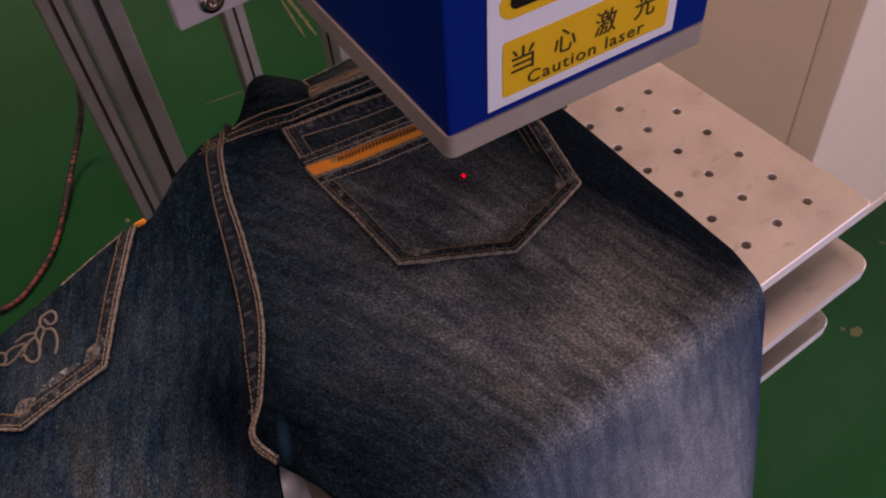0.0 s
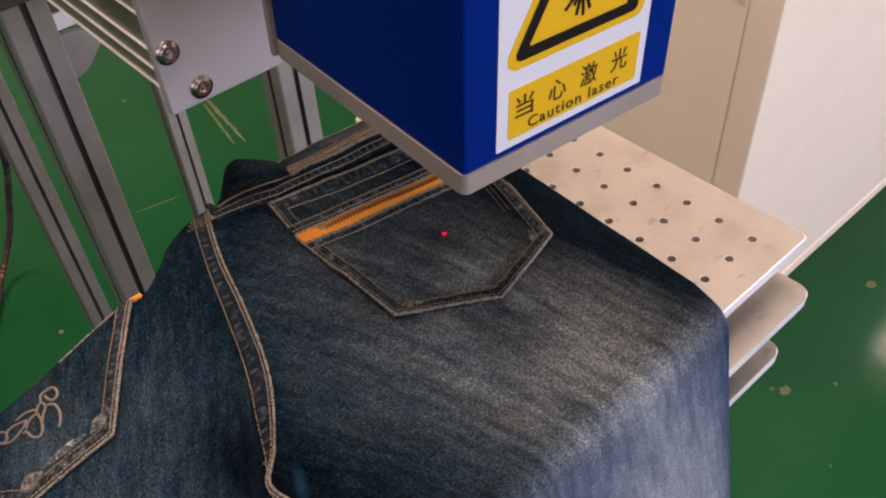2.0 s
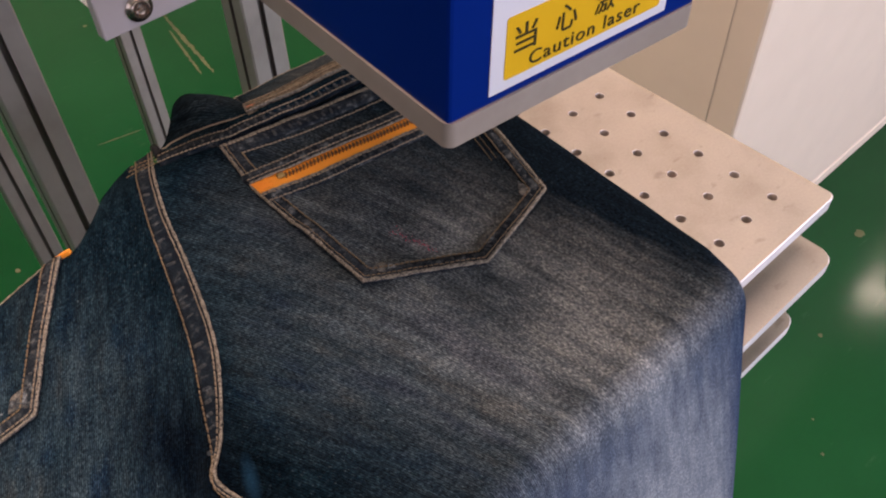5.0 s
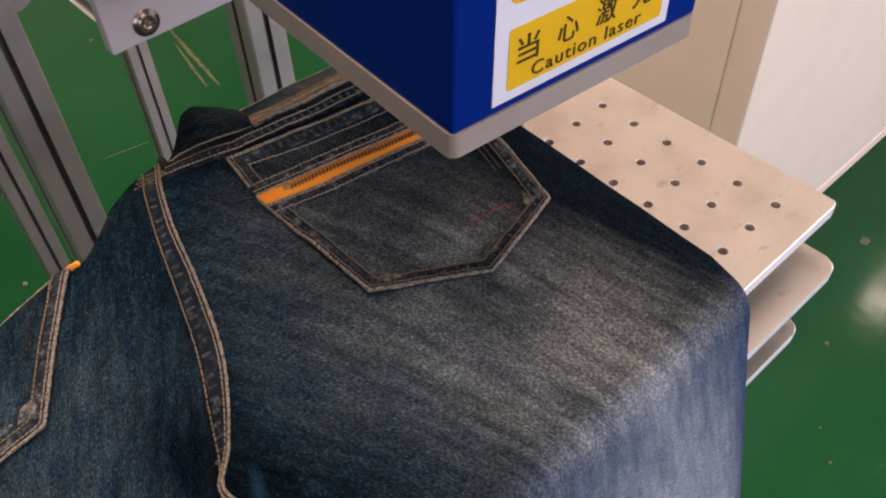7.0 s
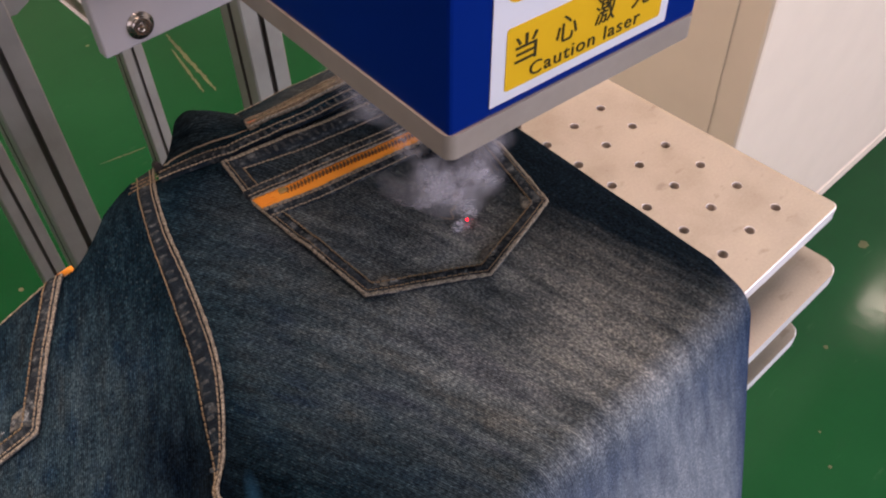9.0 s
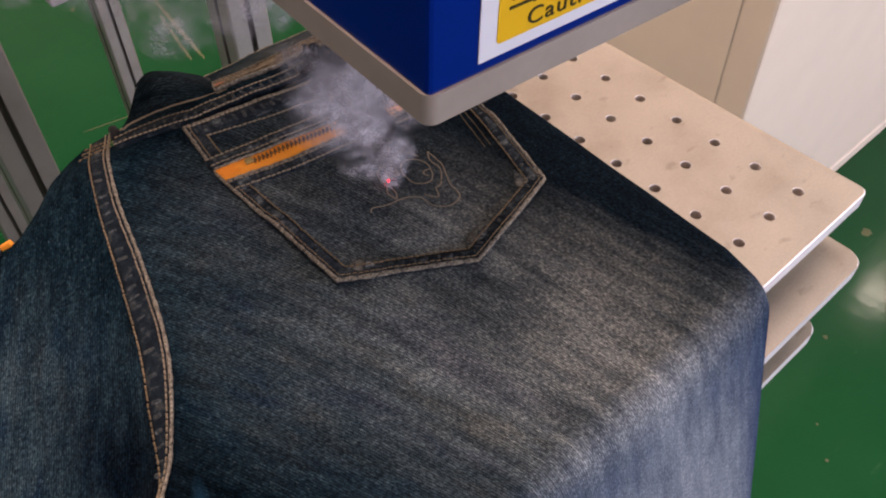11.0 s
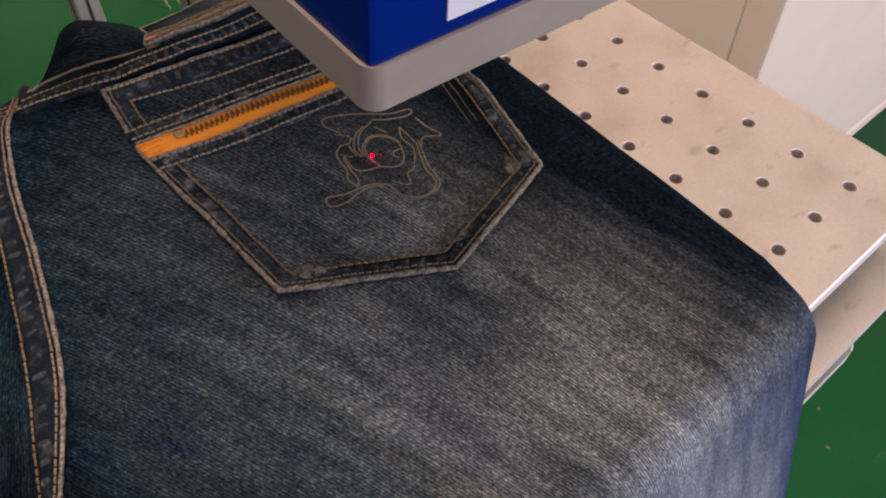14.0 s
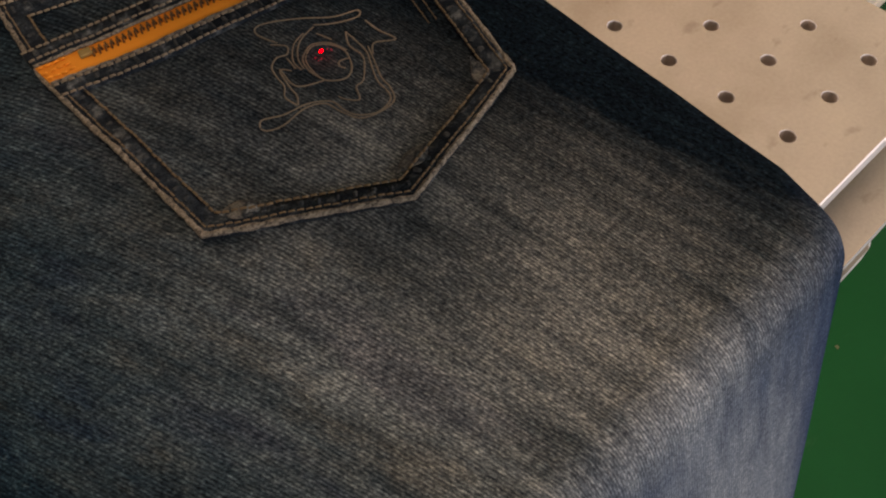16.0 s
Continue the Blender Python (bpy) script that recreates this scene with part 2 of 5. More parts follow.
# ---------------------------------------------------------------- the hall
def slab(name, lo, hi, mat, label):
    return tagged(part(name, box_bm(lo, hi), mat), label, kind="structure")


slab("floor", (-3.2, -3.2, -0.1), (4.2, 5.2, 0.0), FLOOR, "glossy green painted concrete workshop floor with scuffs")
slab("ceiling", (-3.4, -3.4, 3.2), (4.4, 5.4, 3.35), CEIL, "plain white workshop ceiling")
slab("wall_north", (-3.2, 5.2, 0), (4.2, 5.4, 3.2), PLASTER, "plain painted workshop wall")
slab("wall_east", (4.2, -3.4, 0), (4.4, 5.4, 3.2), PLASTER, "plain painted workshop wall")


def wall_with_opening(name, along_x, at, a0, a1, o0, o1, z0, z1, paint, label):
    bm = bmesh.new()
    d0, d1 = at, at - 0.2
    for p0, p1, q0, q1 in ((a0, o0, 0, 3.2), (o1, a1, 0, 3.2), (o0, o1, 0, z0), (o0, o1, z1, 3.2)):
        if along_x:
            add_box(bm, (p0, d1, q0), (p1, d0, q1))
        else:
            add_box(bm, (d1, p0, q0), (d0, p1, q1))
    tagged(part(name, bm, paint), label, kind="structure")


wall_with_opening("wall_south", True, -3.2, -3.4, 4.4, -0.3, 3.5, 0.95, 2.95, PLASTER, "painted workshop wall with a wide window opening")
def ceiling_lamp():
    for x, y, w, d in ((LAMP_X, LAMP_Y, 0.80, 0.65), (3.98, 0.66, 0.12, 0.22), (0.05, 2.3, 0.70, 0.33)):
        t = thing("ceiling_lamp", "long warm ceiling lamp out of view, with a white housing", "lamp", (x, y, 3.1), "lamps under the ceiling")
        part("housing", box_bm((-w, -d, 0.0), (w, d, 0.0995), 0.01), WHITE, t)


ceiling_lamp()
# out of view; painted dark to cut bounce on the head's left face
wall_with_opening("wall_west", False, -3.2, -3.2, 5.4, -2.8, 0.9, 1.15, 2.85, DUSK, "unseen wall kept dark to cut bounce light, with a wide window opening")

# ---------------------------------------------------------------- lifting table with its plates
def perforated_plate():
    t = thing("perforated_plate", "silver aluminium work plate with a grid of round holes", "work plate")
    bm = bmesh.new()
    x0, y0, x1, y1, z0 = -0.2, -0.0235, 0.0768, 0.2515, TOP - 0.009
    loops = [rounded(x0, y0, x1, y1, 0.0045, 6)]
    for i in range(-7, 3):
        for j in range(0, 10):
            loops.append([(i * PITCH + 0.0028 * math.cos(a), j * PITCH + 0.0028 * math.sin(a)) for a in [2 * math.pi * k / 14 for k in range(14)]])
    def grown(lp, d):
        """An outline moved outwards by d; holes grow, the rim shrinks for a negative d."""
        cx, cy = sum(p[0] for p in lp) / len(lp), sum(p[1] for p in lp) / len(lp)
        return [(p[0] + d * (1 if p[0] > cx else -1) * (abs(p[0] - cx) > 1e-5), p[1] + d * (1 if p[1] > cy else -1) * (abs(p[1] - cy) > 1e-5)) for p in lp]

    def ring_at(lp, z):
        return [bm.verts.new((x, y, z)) for x, y in lp]

    # chamfered rim and holes: the flat faces stop short of the walls
    chamfer = 0.00055
    flat_loops = [grown(loops[0], -chamfer)] + [[(cx + (x - cx) * 1.06, cy + (y - cy) * 1.06) for x, y in lp] for lp in loops[1:] for cx, cy in [(sum(p[0] for p in lp) / len(lp), sum(p[1] for p in lp) / len(lp))]]
    tops = [ring_at(lp, TOP) for lp in flat_loops]
    necks = [ring_at(lp, TOP - (chamfer if k == 0 else 0.0003)) for k, lp in enumerate(loops)]
    lows = [ring_at(lp, z0) for lp in loops]
    for rings, up in ((tops, 1), (lows, -1)):
        edges = [bm.edges.new((vs[k], vs[(k + 1) % len(vs)])) for vs in rings for k in range(len(vs))]
        bmesh.ops.triangle_fill(bm, use_beauty=True, use_dissolve=False, edges=edges, normal=(0, 0, up))
    for upper, lower in ((tops, necks), (necks, lows)):
        for a, b in zip(upper, lower):
            for k in range(len(a)):
                bm.faces.new((a[k], b[k], b[(k + 1) % len(a)], a[(k + 1) % len(a)])).material_index = 1 if a in tops or len(a) > 14 else 2
    bmesh.ops.recalc_face_normals(bm, faces=bm.faces)
    part("top", bm, [PLATE, EDGE, BORE], t)
    # small hold-down under the near edge
    part("clamp", box_bm((0.028, -0.018, TOP - 0.0195), (0.037, -0.008, TOP - 0.009), 0.001), EDGE, t, "small bright clamp")
    return t


def plain_plate(x1, y0, z, label):
    t = thing("carrier_plate", label, "plate", group="plates of the lifting table")
    bm = bmesh.new()
    prism(bm, rounded(-0.19, y0, x1, 0.24, 0.0085, 6), z - 0.009, z)
    es = [e for e in bm.edges if abs(e.verts[0].co.z - e.verts[1].co.z) < 1e-6]
    bmesh.ops.bevel(bm, geom=es, offset=0.0008, segments=1, affect="EDGES")
    bm.normal_update()
    # side faces and chamfers get the bright alloy as their painted reflection
    for f in bm.faces:
        f.material_index = 1 if abs(f.normal.z) < 0.9 else 0
    part("top", bm, [PLATE, EDGE], t)
    return t


perforated_plate()
plain_plate(0.0759, -0.0375, 0.88, "smooth silver aluminium plate under the perforated plate")
plain_plate(0.0637, -0.0354, 0.83, "lowest silver aluminium plate of the lifting table")


def lift_column():
    t = thing("lifting_column", "steel lifting column with screw and guide rods below the plates", "column")
    bm = bmesh.new()
    add_box(bm, (-0.13, 0.05, 0.0), (0.01, 0.19, 0.80), 0.004)
    part("housing", bm, PROFILE, t)
    part("flange", box_bm((-0.16, 0.02, 0.80), (0.04, 0.22, 0.821), 0.003), EDGE, t)
    for a, b in ((0.831, 0.871), (0.8805, 0.911)):
        for x, y in ((-0.15, 0.03), (0.03, 0.03), (-0.15, 0.2), (0.03, 0.2)):
            bm = bmesh.new()
            cyl(bm, (x, y, a), (x, y, b), 0.008, 16)
            part("spacer", bm, STEEL, t)
    part("foot", box_bm((-0.2, -0.02, 0.0), (0.08, 0.26, 0.012), 0.003), PROFILE, t)
    return t


lift_column()


# ---------------------------------------------------------------- cabinet of the machine
def cabinet():
    t = thing("machine_cabinet", "ivory painted sheet metal machine cabinet with a screwed side panel", "machine cabinet")
    x, y, x1, y1 = 0.662, 0.310, 1.95, 1.348
    part("body", box_bm((x, y, 0.031), (x1, y1, 1.75), 0.006, 2), IVORY, t)
    # side panel let into the body, with its gap and screws
    bm = bmesh.new()
    rot = Matrix.Translation((x, 0, 0)) @ Matrix.Rotation(radians(-90), 4, "Y")
    y0, y2, z0, z1 = y + 0.049, 1.30, 0.11, 0.727
    outer, inner = rounded(z0, y0, z1, y2, 0.012), rounded(z0 + 0.0022, y0 + 0.0022, z1 - 0.0022, y2 - 0.0022, 0.010)
    n = len(outer)
    a = [bm.verts.new((p, q, 0.0005)) for p, q in outer]
    b = [bm.verts.new((p, q, 0.0005)) for p, q in inner]
    for k in range(n):
        bm.faces.new((a[k], a[(k + 1) % n], b[(k + 1) % n], b[k]))
    bmesh.ops.transform(bm, matrix=rot, verts=bm.verts)
    part("panel_gap", bm, SEAM, t, "thin shadow gap round the side panel")
    bm = bmesh.new()
    prism(bm, inner, -0.001, 0.0010, rot)
    panel = part("side_panel", bm, IVORY, t)
    for q, z in ((0.376, 0.711), (0.376, 0.135), (1.283, 0.711), (1.283, 0.135)):
        bm = bmesh.new()
        cyl(bm, (x - 0.001, q, z), (x - 0.0050, q, z), 0.0032, 12)
        part("screw", bm, SLOT, panel, "small dark screw")
    part("base_lip", box_bm((x - 0.0012, y - 0.0012, 0.0), (x1 + 0.0012, y1 + 0.0012, 0.0305), 0.004), IVORY, t)
    # small sticker near the upper corner of the end face
    st = part("sticker", box_bm((x + 0.059, y - 0.0019, 0.727), (x + 0.251, y - 0.0003, 0.816)), WHITE, t, "white sticker with a teal mark and grey bars")
    part("mark", box_bm((x + 0.068, y - 0.0032, 0.732), (x + 0.089, y - 0.0020, 0.779), 0.0004), TEAL, st)
    for k, w in enumerate((0.087, 0.103, 0.070)):
        part("bar", box_bm((x + 0.106, y - 0.0030, 0.729 + 0.019 * k), (x + 0.106 + w, y - 0.0020, 0.737 + 0.019 * k)), GREYINK, st)
    return t


cabinet()


# ---------------------------------------------------------------- laser head
def flat(bm, pts, y, depth=0.0004):
    """A thin film standing in the plane y, facing the near end."""
    a = [bm.verts.new((x, y - depth, z)) for x, z in pts]
    b = [bm.verts.new((x, y, z)) for x, z in pts]
    bm.faces.new(a)
    n = len(pts)
    for k in range(n):
        bm.faces.new((a[k], b[k], b[(k + 1) % n], a[(k + 1) % n]))


def fillet(pts, r, n=6):
    """Rounded corners on a convex outline."""
    out = []
    m = len(pts)
    for i in range(m):
        p, a, b = (Vector(pts[j % m]) for j in (i, i - 1, i + 1))
        u, v = (a - p).normalized(), (b - p).normalized()
        half = math.acos(max(-1, min(1, u.dot(v)))) / 2
        d = r / math.tan(half)
        c = p + (u + v).normalized() * (r / math.sin(half))
        s, e = p + u * d - c, p + v * d - c
        a0 = math.atan2(s.y, s.x)
        da = (math.atan2(e.y, e.x) - a0 + math.pi) % (2 * math.pi) - math.pi
        out += [(c.x + r * math.cos(a0 + da * k / n), c.y + r * math.sin(a0 + da * k / n)) for k in range(n + 1)]
    return out


def lettering(name, words, size, x, z, y, mat, parent, width=None, gap=1.0):
    cu = bpy.data.curves.new(name, "FONT")
    cu.body, cu.size, cu.extrude = words, size, 0.00015
    cu.resolution_u, cu.space_character = 4, gap
    tmp = new(name, cu)
    mesh = bpy.data.meshes.new_from_object(tmp.evaluated_get(bpy.context.evaluated_depsgraph_get()))
    bpy.data.objects.remove(tmp)
    xs = [v.co.x for v in mesh.vertices]
    k = width / (max(xs) - min(xs)) if width and xs else 1.0
    x_min = min(xs) if xs else 0
    for v in mesh.vertices:
        v.co = Vector((x + (v.co.x - x_min) * k, y - v.co.z, z + v.co.y))
    mesh.materials.append(mat)
    ob = new(name, mesh)
    ob.parent = parent
    return ob


def laser_head():
    t = thing("laser_marker", "dark blue enamelled laser marking unit with satin trim and warning label", "laser marker")
    t.matrix_world = pose(-0.1671, 0.0294, 1.0706, -0.3, 2.24, -3.96)
    W, D, H = 0.1252, 0.1526, 0.26
    bm = bmesh.new()
    add_box(bm, (0.0008, 0.0008, 0.0096), (W - 0.0008, D, H), 0.0015, 2)
    part("housing", bm, BLUE, t)
    # trim frame round the lower rim, open below
    bm = bmesh.new()
    o = rounded(0, 0, W, D + 0.001, 0.004, 14)
    i = rounded(0.006, 0.006, W - 0.006, D - 0.006, 0.003, 14)
    n = len(o)
    v = [[bm.verts.new((x, y, z)) for x, y in lp] for lp, z in ((o, 0.0), (o, 0.0101), (i, 0.0101), (i, 0.0))]
    for a, b in ((0, 1), (1, 2), (2, 3), (3, 0)):
        for k in range(n):
            bm.faces.new((v[a][k], v[a][(k + 1) % n], v[b][(k + 1) % n], v[b][k]))
    bmesh.ops.recalc_face_normals(bm, faces=bm.faces)
    part("trim_frame", bm, TRIM, t, "satin silver trim frame")
    bm = bmesh.new()
    add_box(bm, (0.006, 0.006, 0.004), (W - 0.006, D - 0.006, 0.0094))
    part("base_plate", bm, SLOT, t)
    bm = bmesh.new()
    cyl(bm, (W / 2, D / 2, 0.0005), (W / 2, D / 2, 0.004), 0.03, 32)
    part("lens", bm, STEEL, t)
    part("rear_plate", box_bm((-0.002, D, 0.0), (W + 0.002, D + 0.004, H + 0.02), 0.0008), TRIM, t)
    part("neck", box_bm((0.02, D + 0.004, 0.03), (W + 0.06, D + 0.13, 0.16), 0.003), BRACKET, t)
    # label
    lab = bmesh.new()
    x0, x1, z0 = 0.0178, 0.1055, 0.0137
    flat(lab, [(x0, z0), (x1, z0), (x1, z0 + 0.134), (x0, z0 + 0.134)], 0.0007, 0.0004)
    lab = part("warning_label", lab, WHITE, t, "white and yellow laser warning label")
    bm = bmesh.new()
    ya, yb, za, zb = 0.0239, 0.1010, 0.0177, 0.0414
    flat(bm, fillet([(ya, za), (yb, za), (yb, zb), (ya, zb)], 0.0012, 3), 0.00025, 0.0002)
    part("text_panel", bm, YELLOW, lab, "yellow panel")
    cx = 0.0615
    base, top = 0.0500, 0.1245
    tri = [(cx - 0.0430, base), (cx + 0.0430, base), (cx, top)]
    bm = bmesh.new()
    flat(bm, fillet(tri, 0.0055), 0.00025, 0.0002)
    part("triangle_field", bm, YELLOW, lab, "yellow triangle")

    def inset(k):
        c = Vector((cx, base + (top - base) / 3))
        return [tuple(c + (Vector(p) - c) * k) for p in tri]

    bm = bmesh.new()
    o, i = fillet(inset(0.86), 0.003), fillet(inset(0.655), 0.0006)
    a = [bm.verts.new((x, -0.0002, z)) for x, z in o]
    b = [bm.verts.new((x, -0.0002, z)) for x, z in i]
    n = len(a)
    for k in range(n):
        bm.faces.new((a[k], a[(k + 1) % n], b[(k + 1) % n], b[k]))
    part("triangle_border", bm, INK, lab, "black triangle border")
    bm = bmesh.new()
    c = (cx, base + 0.0255)
    rays = []
    for k in range(20):
        a = 2 * math.pi * k / 20 + 0.08
        r = (0.0125, 0.0088)[k % 2] if k % 5 else 0.0135
        d, s = Vector((math.cos(a), math.sin(a))), Vector((-math.sin(a), math.cos(a)))
        w = 0.0008
        rays.append([(c[0] + d.x * q + s.x * e, c[1] + d.y * q + s.y * e) for q, e in ((0.003, -w), (r, -w), (r, w), (0.003, w))])
    for lp in rays:
        rb = bmesh.new()
        flat(rb, lp, -0.00005, 0.00015)
        part("ray", rb, INK, lab)
    flat(bm, [(c[0] + 0.0047 * math.cos(2 * math.pi * k / 24), c[1] + 0.0047 * math.sin(2 * math.pi * k / 24)) for k in range(24)], -0.00005, 0.0002)
    part("burst_symbol", bm, INK, lab, "black sunburst symbol")
    for k, ch in enumerate("当心激光"):
        lettering("character", ch, 0.0115, ya + 0.0037 + 0.0187 * k, za + 0.0100, -0.00015, LETTER, lab, 0.0098)
    lettering("lettering", "Caution laser", 0.0076, ya + 0.0110, za + 0.0019, -0.00015, LETTER, lab, 0.0545, 1.12)
    return t


laser_head()


# ---------------------------------------------------------------- profiles, beam, bracket
def profile_outline(s):
    """Square T-slot section of side s, one slot in each face."""
    h, w, d = s / 2, s * 0.075, s * 0.15
    side = [(-h + s * 0.04, -h), (-w, -h), (-w, -h + d), (w, -h + d), (w, -h), (h - s * 0.04, -h)]
    pts = []
    for k in range(4):
        c, sn = round(math.cos(math.pi / 2 * k)), round(math.sin(math.pi / 2 * k))
        pts += [(x * c - y * sn, x * sn + y * c) for x, y in side]
    return pts


def extruded(bm, outline, z0, z1):
    prism(bm, outline, z0, z1)
    # slot walls take a darker copy of the alloy, shade set in the colour
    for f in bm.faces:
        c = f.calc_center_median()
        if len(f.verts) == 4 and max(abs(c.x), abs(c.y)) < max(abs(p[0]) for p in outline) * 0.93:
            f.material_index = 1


def post(x, y, s, z1, turn=0.0):
    t = thing("frame_post", "grey anodised aluminium slotted profile post standing on the floor", "post", (x, y, 0), "posts of the frame")
    t.rotation_euler = (0, 0, radians(turn))
    bm = bmesh.new()
    extruded(bm, profile_outline(s), 0.004, z1)
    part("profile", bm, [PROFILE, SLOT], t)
    part("foot_plate", box_bm((-s * 0.8, -s * 0.8, 0), (s * 0.8, s * 0.8, 0.0038)), PROFILE, t)
    return t


for x, y, s, z1, a in POSTS:
    post(x, y, s, z1, a)


def beam():
    t = thing("slotted_beam", "aluminium slotted beam with bright slot edges behind the head", "beam")
    bm = bmesh.new()
    y0, y1 = 0.297, 1.25
    x0, x1, z0, z1 = -0.178, -0.102, 1.004, 1.150
    add_box(bm, (x0 + 0.002, y0, z0 + 0.001), (x1 - 0.002, y1, z1 - 0.001))
    part("profile", bm, OLIVE, t)
    for za in (1.0045, 1.0175, 1.0320, 1.0560, 1.0700):
        part("slot_edge", box_bm((x0, y0 + 0.0004, za), (x0 + 0.003, y1, za + 0.0008), 0.0002, 1), EDGE, t, "bright slot edge")
    return t


beam()


def bolt(t, x, z, y):
    bm = bmesh.new()
    cyl(bm, (x, y, z), (x, y - 0.0010, z), 0.0080, 28)
    w = part("washer", bm, STEEL, t, "bright washer", True)
    bm = bmesh.new()
    o, i = [], []
    r0, r1 = 0.0056, 0.0028
    prof = ((r0, 0.0010), (r0, 0.0022), (r0 - 0.0006, 0.0028), (r1, 0.0028), (r1, 0.0008))
    n = 24
    rings = [[bm.verts.new((x + r * math.cos(2 * math.pi * k / n), y - d, z + r * math.sin(2 * math.pi * k / n))) for k in range(n)] for r, d in prof]
    for a, b in zip(rings, rings[1:]):
        for k in range(n):
            bm.faces.new((a[k], a[(k + 1) % n], b[(k + 1) % n], b[k]))
    bm.faces.new(rings[-1])
    bmesh.ops.recalc_face_normals(bm, faces=bm.faces)
    part("cap_screw", bm, STEEL, t, "chromed socket cap screw")


def bracket():
    t = thing("mounting_bracket", "silver painted bracket plate bolted across the beam end", "bracket")
    bm = bmesh.new()
    add_box(bm, (-0.1805, 0.288, 0.9915), (0.035, 0.2968, 1.22), 0.0012, 2)
    part("plate", bm, BRACKET, t)
    bolt(t, -0.1722, 1.0343, 0.288)
    bolt(t, -0.1570, 1.0025, 0.288)
    return t


bracket()


def cross_beam():
    t = thing("cross_beam", "dark grey horizontal beam on top of the posts", "beam")
    bm = bmesh.new()
    add_box(bm, (-0.42, 0.55, CROSS_Z), (-0.145, 0.594, CROSS_Z + 0.03), 0.002)
    add_box(bm, (-0.19, 0.594, CROSS_Z), (-0.15, 0.83, CROSS_Z + 0.03), 0.002)
    part("profile", bm, SLOT, t)
    return t


def cable():
    t = thing("signal_cable", "thin red cable with black binding hanging down to the floor", "cable")
    pts = spline(CABLE, 14)
    bm = bmesh.new()
    tube(bm, pts, 0.0046, 8)
    part("core", bm, RED, t, "", True)
    rnd = random.Random(4)
    n = len(pts)
    for k in range(3, n - 3):
        if rnd.random() < (0.88 if k < n * 0.62 else 0.45):
            bm = bmesh.new()
            a, b = Vector(pts[k]), Vector(pts[k + 1])
            cyl(bm, a, a + (b - a) * rnd.uniform(0.35, 0.85), 0.0068, 10)
            part("binding", bm, BLACK, t, "black binding", True)


def gusset():
    """Small folded plate behind the front post, under the cross beam, with a clamp block over it."""
    t = thing("corner_gusset", "grey sheet metal corner plate fixed behind the front post", "bracket")
    bm = bmesh.new()
    outline = [(-0.1750, 0.912), (-0.1750, 0.868), (-0.1415, 0.868), (-0.1295, 0.874), (-0.1130, 0.891), (-0.1215, 0.909), (-0.138, 0.913)]
    vs = [bm.verts.new((x, y, z)) for y in (0.5930, 0.5990) for x, z in outline]
    n = len(outline)
    bm.faces.new(vs[:n])
    bm.faces.new(vs[n:][::-1])
    for k in range(n):
        bm.faces.new((vs[k], vs[n + k], vs[n + (k + 1) % n], vs[(k + 1) % n]))
    bmesh.ops.recalc_face_normals(bm, faces=bm.faces)
    part("plate", bm, PROFILE, t)
    part("block", box_bm((-0.1750, 0.5925, 0.9175), (-0.120, 0.606, 0.934), 0.001), EDGE, t, "bright clamp block")
    part("strap", box_bm((-0.1750, 0.5925, 0.9355), (-0.128, 0.602, 0.9395)), SLOT, t, "dark strap")
    return t


cross_beam()
cable()
gusset()

# ---------------------------------------------------------------- the jeans: a cloth sheet over the plate
STEP = 0.002
EDGE_Q = -0.013


def profile(angle):
    """Run and drop of the cloth along its length, below the waist side."""
    out, y, z, q = [(0.0, 0.0)], 0.0, 0.0, 0.20
    while q > -0.62:
        a = angle(q)
        y -= STEP * math.cos(a)
        z -= STEP * math.sin(a)
        q -= STEP
        out.append((y, z))
    return out


RIGHT = profile(lambda q: radians(74) * smoothstep(EDGE_Q, EDGE_Q - 0.026, q))
LEFT = profile(lambda q: radians(62) * smoothstep(0.16, -0.10, q))


def run_drop(table, q):
    k = max(0.0, (0.20 - q) / STEP)
    i = min(int(k), len(table) - 2)
    f = k - i
    return (table[i][0] * (1 - f) + table[i + 1][0] * f, table[i][1] * (1 - f) + table[i + 1][1] * f)


def soft(d, w):
    """Zero for negative d, rising to d, with a rounded start of width w."""
    if d <= -w:
        return 0.0
    if d >= w:
        return d
    return (d + w) ** 2 / (4 * w)


def sheet(x, q):
    """Place of the cloth's upper face at plan place x and length q (equal to y on the flat)."""
    if q >= 0.20:
        y, z = q, 0.0
    else:
        (yr, zr), (yl, zl) = run_drop(RIGHT, q), run_drop(LEFT, q)
        w = smoothstep(-0.33, -0.255, x)
        y, z = 0.20 + w * yr + (1 - w) * yl, w * zr + (1 - w) * zl
    side = soft(-0.205 - x, 0.02)
    z -= 0.30 * side
    back = soft(q - 0.252, 0.012)
    z -= (0.55 + 1.0 * smoothstep(-0.215, -0.262, x)) * back
    z += 0.0011 * noise.noise((x * 26, q * 9, 0.3)) + 0.0006 * noise.noise((x * 60, q * 30, 2.3))
    # soft folds beside the crotch
    z += 0.004 * math.exp(-((x + 0.232) / 0.014) ** 2) * smoothstep(0.13, 0.05, q) * smoothstep(-0.08, 0.02, q)
    z -= 0.006 * math.exp(-((x + 0.262 - 0.1 * (q - 0.08)) / 0.012) ** 2) * smoothstep(0.16, 0.09, q) * smoothstep(-0.05, 0.05, q)
    # the leg hangs a little wavy
    if q < -0.03:
        y += 0.0015 * smoothstep(-0.03, -0.15, q) * math.sin(x * 38 + 1.0)
    return Vector((x, y, TOP + 0.0052 + z))


RAISED = []            # the rim line of a pocket that stands off the cloth


